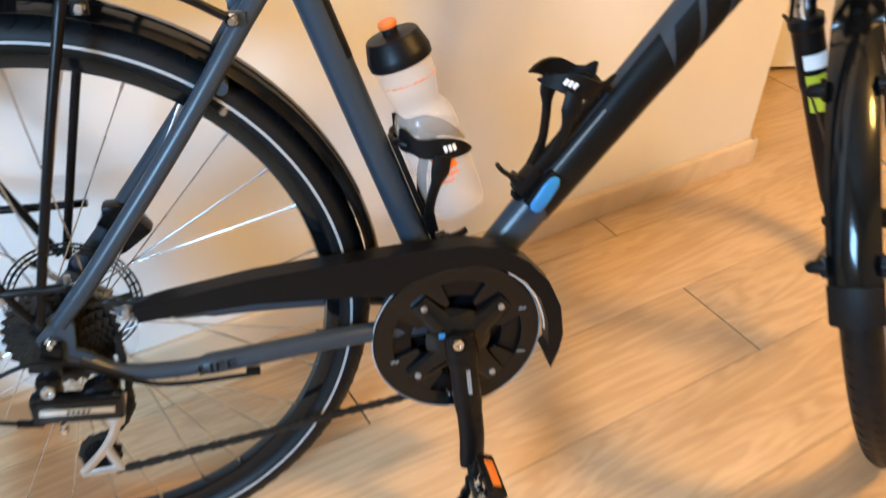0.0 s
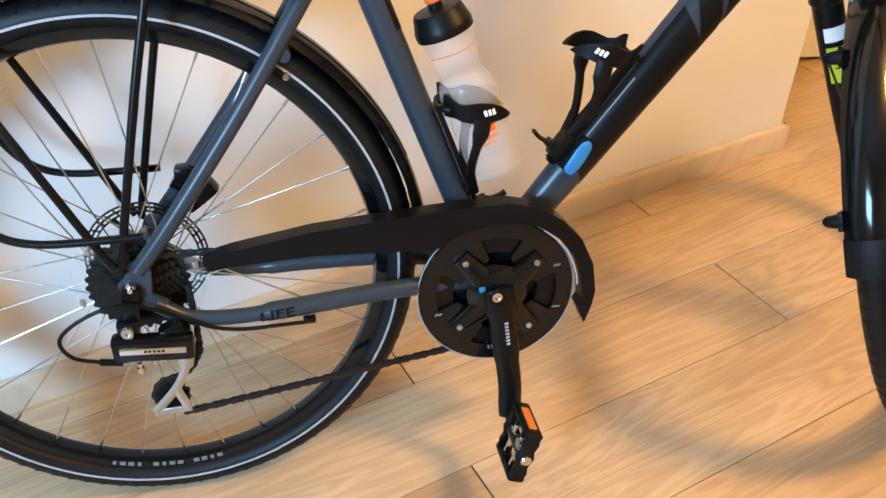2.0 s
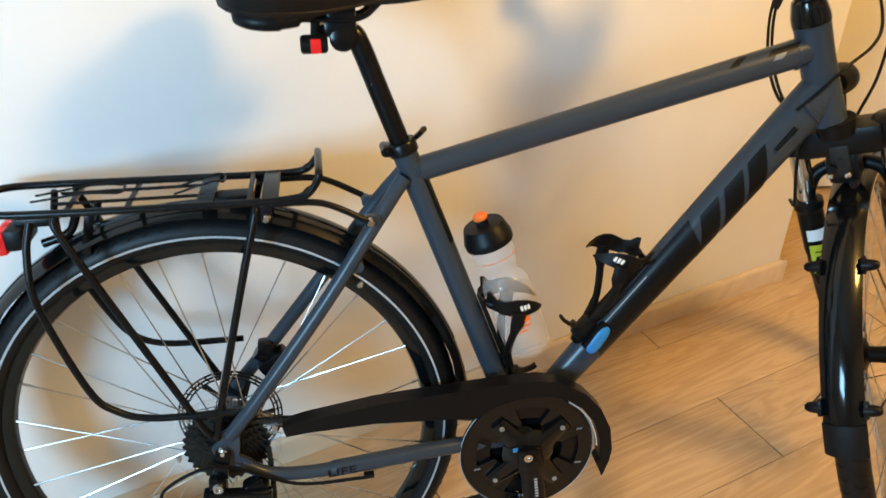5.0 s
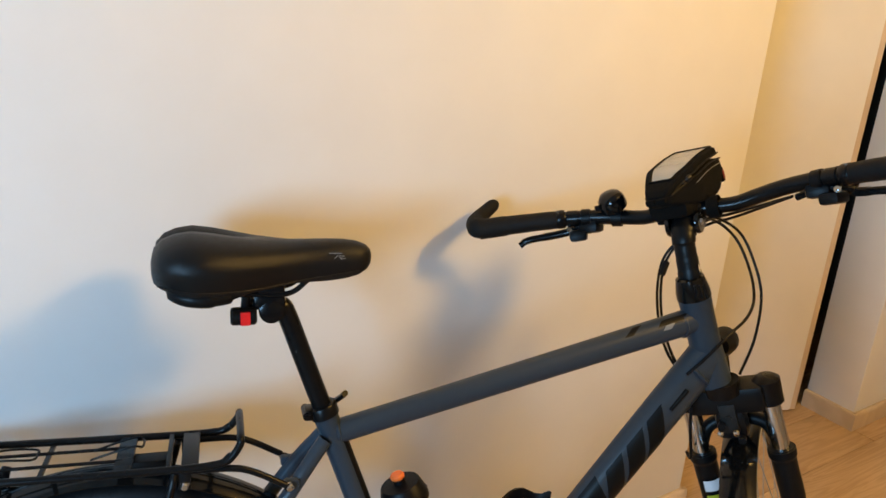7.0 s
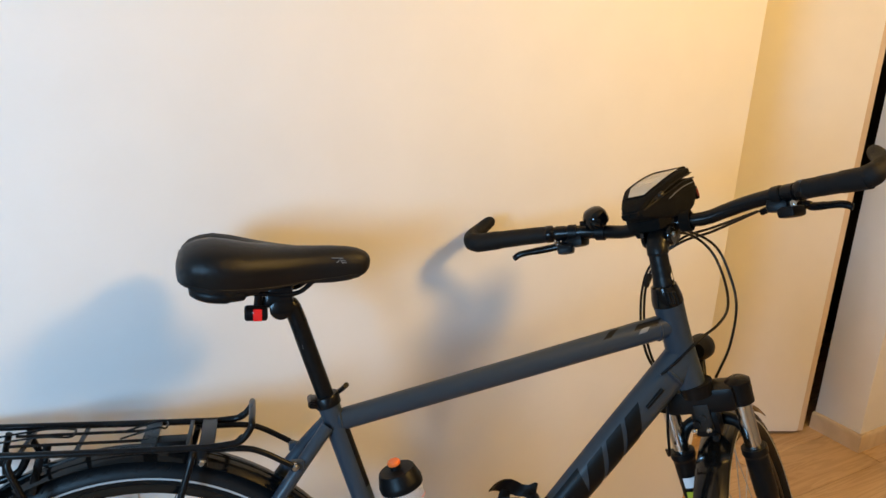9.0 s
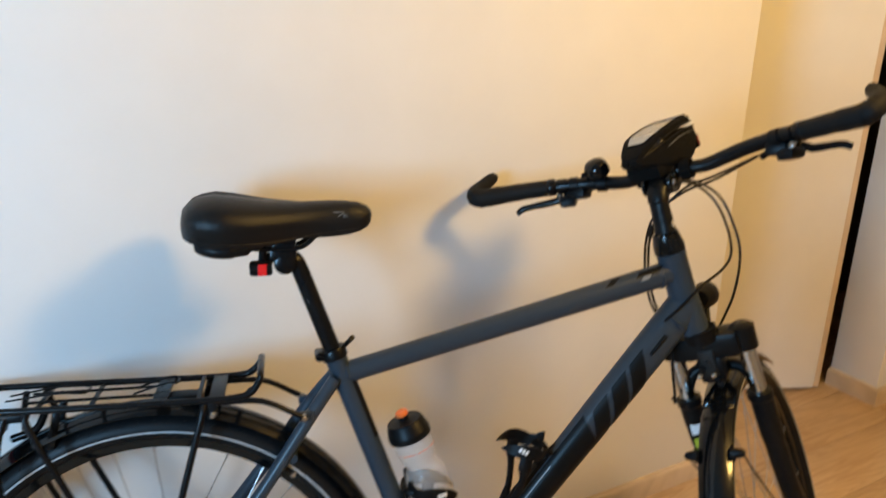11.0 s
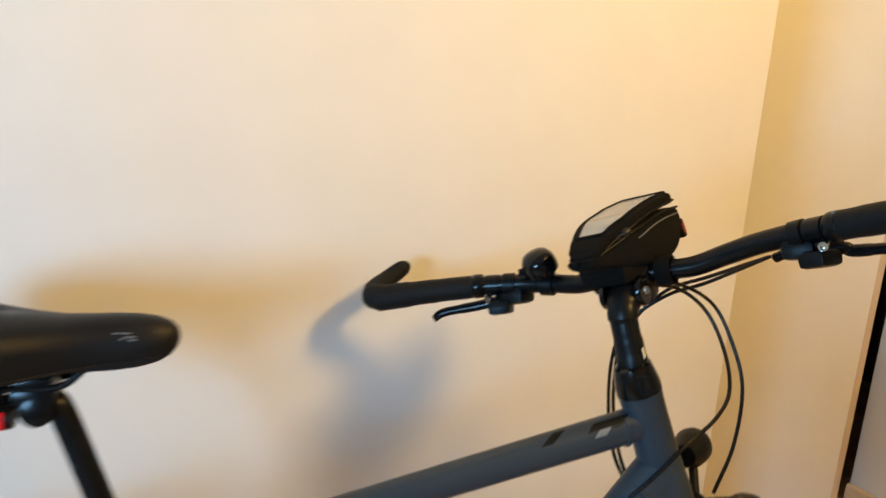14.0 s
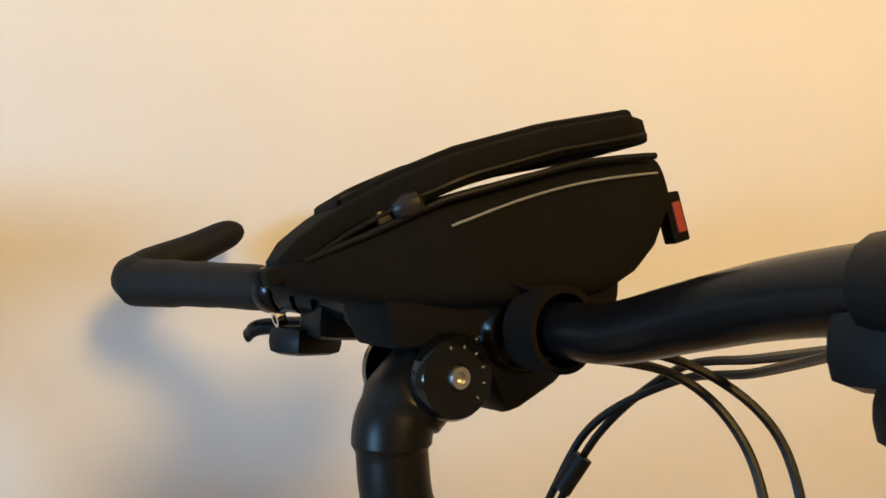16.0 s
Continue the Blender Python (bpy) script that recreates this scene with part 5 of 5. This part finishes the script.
def bottle_skin(r, h0, h1, a0, a1):
    """A printed patch on the bottle's side."""
    return lathe([(r, h0), (r + 0.0004, h0), (r + 0.0004, h1), (r, h1)], (0, 0, 0), (0, 0, 1), 12, closed=True, start=a0, sweep=a1 - a0)


part("orange_print", bottle_skin(0.0371, 0.068, 0.094, 250, 292), ORANGE, bottle, "orange printed patch")
for q in range(7):
    part("orange_print", bottle_skin(0.0371, 0.060, 0.0645, 250 + 6 * q, 254 + 6 * q), ORANGE, bottle)
    part("orange_print", bottle_skin(0.0371, 0.053, 0.0565, 250 + 6 * q, 254 + 6 * q), ORANGE, bottle) if q < 5 else None
for q in range(9):
    part("scale_mark", bottle_skin(0.0342, 0.175, 0.1765, 215 + 14 * q, 215 + 14 * q + (10 if q % 3 else 5)), ORANGE, bottle)

# bag on the bar, in the axes of the turned bar: x forward, y left, z up
BAG_SEAT = Matrix.Translation(on_axis(0.332, -0.014, -0.006)) @ Matrix.Rotation(radians(-19.3), 4, "Y") @ pose(0.166, -0.040, 0, -3, 0, -9) @ pose(-0.166, 0.040, 0)
BAG = LEANING @ BAR_TURN @ BAG_SEAT
bag = thing("handlebar_bag", BAG, "small black cloth handlebar bag with a clear phone window", "bag")


def loft(sections, n=28, power=4.0):
    """Rounded-rectangle sections (x, half width, low, high) joined along x."""
    V, F = [], []
    for x, w, l, h in sections:
        for k in range(n):
            a = 2 * math.pi * k / n
            c, s = math.cos(a), math.sin(a)
            V.append(vec(x, w * math.copysign(abs(c) ** (2 / power), c), (l + h) / 2 + (h - l) / 2 * math.copysign(abs(s) ** (2 / power), s)))
    for i in range(len(sections) - 1):
        for k in range(n):
            l = (k + 1) % n
            F.append((i * n + k, i * n + l, (i + 1) * n + l, (i + 1) * n + k))
    F.append(tuple(range(n)))
    F.append(tuple((len(sections) - 1) * n + k for k in range(n))[::-1])
    return V, F


LID_TOP = [(-0.004, -0.006), (0.002, -0.0030), (0.0185, 0.0040), (0.044, 0.0105), (0.073, 0.0145), (0.117, 0.0150), (0.164, 0.0115), (0.175, 0.0105)]


def lid_z(x):
    return np.interp(x, [q[0] for q in LID_TOP], [q[1] for q in LID_TOP]) - 0.0042


def pouch_top(x):
    return np.interp(x, [-0.004, 0.03, 0.06, 0.124, 0.150, 0.175], [-0.0125, -0.0080, -0.0030, -0.0030, -0.0065, -0.0110])


LOW = [(-0.004, -0.024), (0.03, -0.040), (0.06, -0.050), (0.087, -0.0565), (0.115, -0.062), (0.135, -0.063), (0.152, -0.056), (0.163, -0.044), (0.170, -0.034)]
secs = [(-0.006, 0.012, -0.022, -0.013)]
for x in np.linspace(-0.003, 0.167, 15):
    secs.append((x, 0.0410 - 0.003 * max(0, (x - 0.14) / 0.03) - 0.021 * max(0, (0.065 - x) / 0.065), np.interp(x, [q[0] for q in LOW], [q[1] for q in LOW]), pouch_top(x)))
secs.append((0.1695, 0.036, -0.036, pouch_top(0.174) - 0.004))
part("pouch", loft(secs, power=5.0), FABRIC, bag, "black nylon pouch", 50)
part("lid", loft([(x, (0.0395 if 0 < i < 21 else 0.036) - 0.021 * max(0, (0.065 - x) / 0.065), lid_z(x) - (0.0115 if x > 0.03 else 0.0075), lid_z(x) + (0.0030 if 0 < i < 21 else 0.0005)) for i, x in enumerate(np.linspace(-0.004, 0.1655, 22))], power=9.0), FABRIC, bag, "black lid with its front edge unzipped", 50)


def lid_sheet(x0, x1, w, lift, thick, n=12):
    V, F = [], []
    for z in (lift, lift + thick):
        for k in range(n + 1):
            x = x0 + (x1 - x0) * k / n
            for s in (-1, 1):
                V.append(vec(x, s * (w - 0.021 * max(0, (0.065 - x) / 0.065)), lid_z(x) + z))
    o = 2 * (n + 1)
    for k in range(n):
        a = 2 * k
        F += [(a, a + 1, a + 3, a + 2), (o + a, o + a + 2, o + a + 3, o + a + 1), (a, a + 2, o + a + 2, o + a), (a + 1, o + a + 1, o + a + 3, a + 3)]
    F += [(0, o, o + 1, 1), (2 * n, 2 * n + 1, o + 2 * n + 1, o + 2 * n)]
    return V, F


part("phone_window", lid_sheet(0.028, 0.158, 0.0270, 0.0030, 0.0010), WINDOW_FILM, bag, "clear vinyl window")
for s in (-1, 1):
    part("binding", tube([(x, s * (0.0300 - 0.021 * max(0, (0.065 - x) / 0.065)), lid_z(x) + 0.0026) for x in np.linspace(0.026, 0.162, 18)], 0.0030, 8), FABRIC, bag)
    part("piping", tube([(x, s * (0.0415 - 0.021 * max(0, (0.065 - x) / 0.065) - 0.002 * max(0, (x - 0.14) / 0.03)), -0.0150 - 0.003 * (x - 0.060) / 0.103 + 0.0040 * math.sin((x - 0.060) / 0.103 * math.pi)) for x in np.linspace(0.060, 0.163, 16)], 0.0006, 6), GREY_PRINT, bag, "thin grey seam piping")
    part("zip", tube([(x, s * (0.0403 - 0.021 * max(0, (0.065 - x) / 0.065)), pouch_top(x) - 0.0015) for x in np.linspace(0.004, 0.164, 18)], 0.0015, 8), BLACK_PLASTIC, bag)
    part("lid_edge", tube([(x, s * (0.0398 - 0.021 * max(0, (0.065 - x) / 0.065)), lid_z(x) - 0.0080) for x in np.linspace(0.004, 0.162, 18)], 0.0012, 8), BLACK_PLASTIC, bag)
    part("side_seam", tube(smooth_path([(0.060, s * 0.0362, -0.0165), (0.064, s * 0.0376, -0.025), (0.072, s * 0.0402, -0.037), (0.086, s * 0.0412, -0.049), (0.105, s * 0.0404, -0.056)]), 0.0008, 6), FABRIC, bag)
    part("tail_tab", rbox((-0.004, s * 0.009, -0.016), (0.014, 0.014, 0.007), 0.002), FABRIC, bag)
for x in (0.026, 0.162):
    part("binding", tube([(x, -(0.0300 - 0.021 * max(0, (0.065 - x) / 0.065)), lid_z(x) + 0.0026), (x, 0.0300 - 0.021 * max(0, (0.065 - x) / 0.065), lid_z(x) + 0.0026)], 0.0030, 8), FABRIC, bag)
part("zip_pull", join(tube([(0.0405, -0.0315, -0.0040), (0.0420, -0.0320, -0.0036), (0.0460, -0.0335, -0.0030), (0.0510, -0.0350, -0.0024), (0.0525, -0.0352, -0.0022)], [0.0022, 0.0040, 0.0052, 0.0048, 0.0022], 16), rbox((0.038, -0.0290, -0.0050), (0.008, 0.004, 0.006), 0.001)), DARK_STEEL, bag, "rounded metal zip pull")
part("side_label", rbox((0.017, -0.0200, -0.0050), (0.015, 0.0040, 0.0050), 0.0008, pose(0, 0, 0, 0, -4, -19)), DARK_STEEL, bag, "small grey label")
tag = part("fabric_tab", rbox((0.1700, -0.033, -0.040), (0.009, 0.008, 0.023), 0.001), FABRIC, bag)
part("red_patch", rbox((0.1705, -0.0375, -0.040), (0.0045, 0.0014, 0.014), 0.0004), RED_CLOTH, tag, "small red patch")
BAG_LOCAL = BAG_SEAT.inverted()
for s in (-1, 1):
    part("strap", moved(lathe([(0.0152, -0.009), (0.0178, -0.009), (0.0178, 0.009), (0.0152, 0.009)], on_axis(0.266, 0.076, s * 0.040), (0, 1, 0), 26, closed=True), BAG_LOCAL), FABRIC, bag, "black strap round the bar")
part("mount_block", rbox((0.084, 0.004, -0.052), (0.110, 0.062, 0.032), 0.010, Matrix.Rotation(radians(9), 4, "Y"), 1.08), FABRIC, bag, "black padded base under the pouch")

# pump clamp with a blue button on the down tube
clip_at = on_down(0.288)
NORM = vec(-DT_DIR[2], 0, DT_DIR[0])
CLIP_TURN = Matrix(((DT_DIR[0], 0, NORM[0], 0), (0, 1, 0, 0), (DT_DIR[2], 0, NORM[2], 0), (0, 0, 0, 1)))
clip = thing("frame_holder", LEANING @ Matrix.Translation(clip_at) @ CLIP_TURN, "black strapped holder with a bright blue oval button", "holder")
part("holder", join(rbox((0.0, -0.002, 0.030), (0.040, 0.030, 0.022), 0.008), rbox((0.004, -0.020, 0.012), (0.052, 0.012, 0.026), 0.006), tube([(-0.020, -0.006, 0.030), (-0.026, -0.006, 0.030)], [0.010, 0.006], 14)), BLACK_PLASTIC, clip)
part("button", tube([(-0.022, -0.0265, 0.010), (-0.018, -0.0265, 0.010), (-0.006, -0.0265, 0.010), (0.010, -0.0265, 0.012), (0.022, -0.0265, 0.013), (0.028, -0.0265, 0.013)], [0.004, 0.0085, 0.0098, 0.0098, 0.008, 0.003], 20, across=0.35), BLUE, clip, "bright blue oval button")

# ---- floor planks, each its own board ----
PLANK_W, PLANK_L = 0.190, 1.285
STARTS = {0: 0.950, 1: 0.288, 2: 0.954, 3: 0.287}
board_meshes = {}
for row in range(-6, 17):
    v1 = 0.108 - row * PLANK_W
    first = STARTS[row] if row in STARTS else random.uniform(0, PLANK_L)
    u = first - 3 * PLANK_L
    while u < 4.2:
        a, b = max(u, -1.76), min(u + PLANK_L, 4.2)
        u += PLANK_L
        if b - a < 0.02 or v1 < -3.2 or (v1 > 0.15 and (b < 0.4 or a > 3.2)):
            continue
        key = round(b - a, 3)
        if key not in board_meshes:
            w = PLANK_W - 0.0013
            board_meshes[key] = mesh_of("plank", rbox(((b - a) / 2, 0, -0.0035), (b - a - 0.0030, w, 0.007), 0.0010), OAK)
        ob = part("plank", board_meshes[key], OAK, floor)
        ob.matrix_parent_inverse = floor.matrix_world.inverted()
        ob.matrix_world = ROOM @ pose(a, v1 - PLANK_W / 2, 0.0035 - 0.0035)
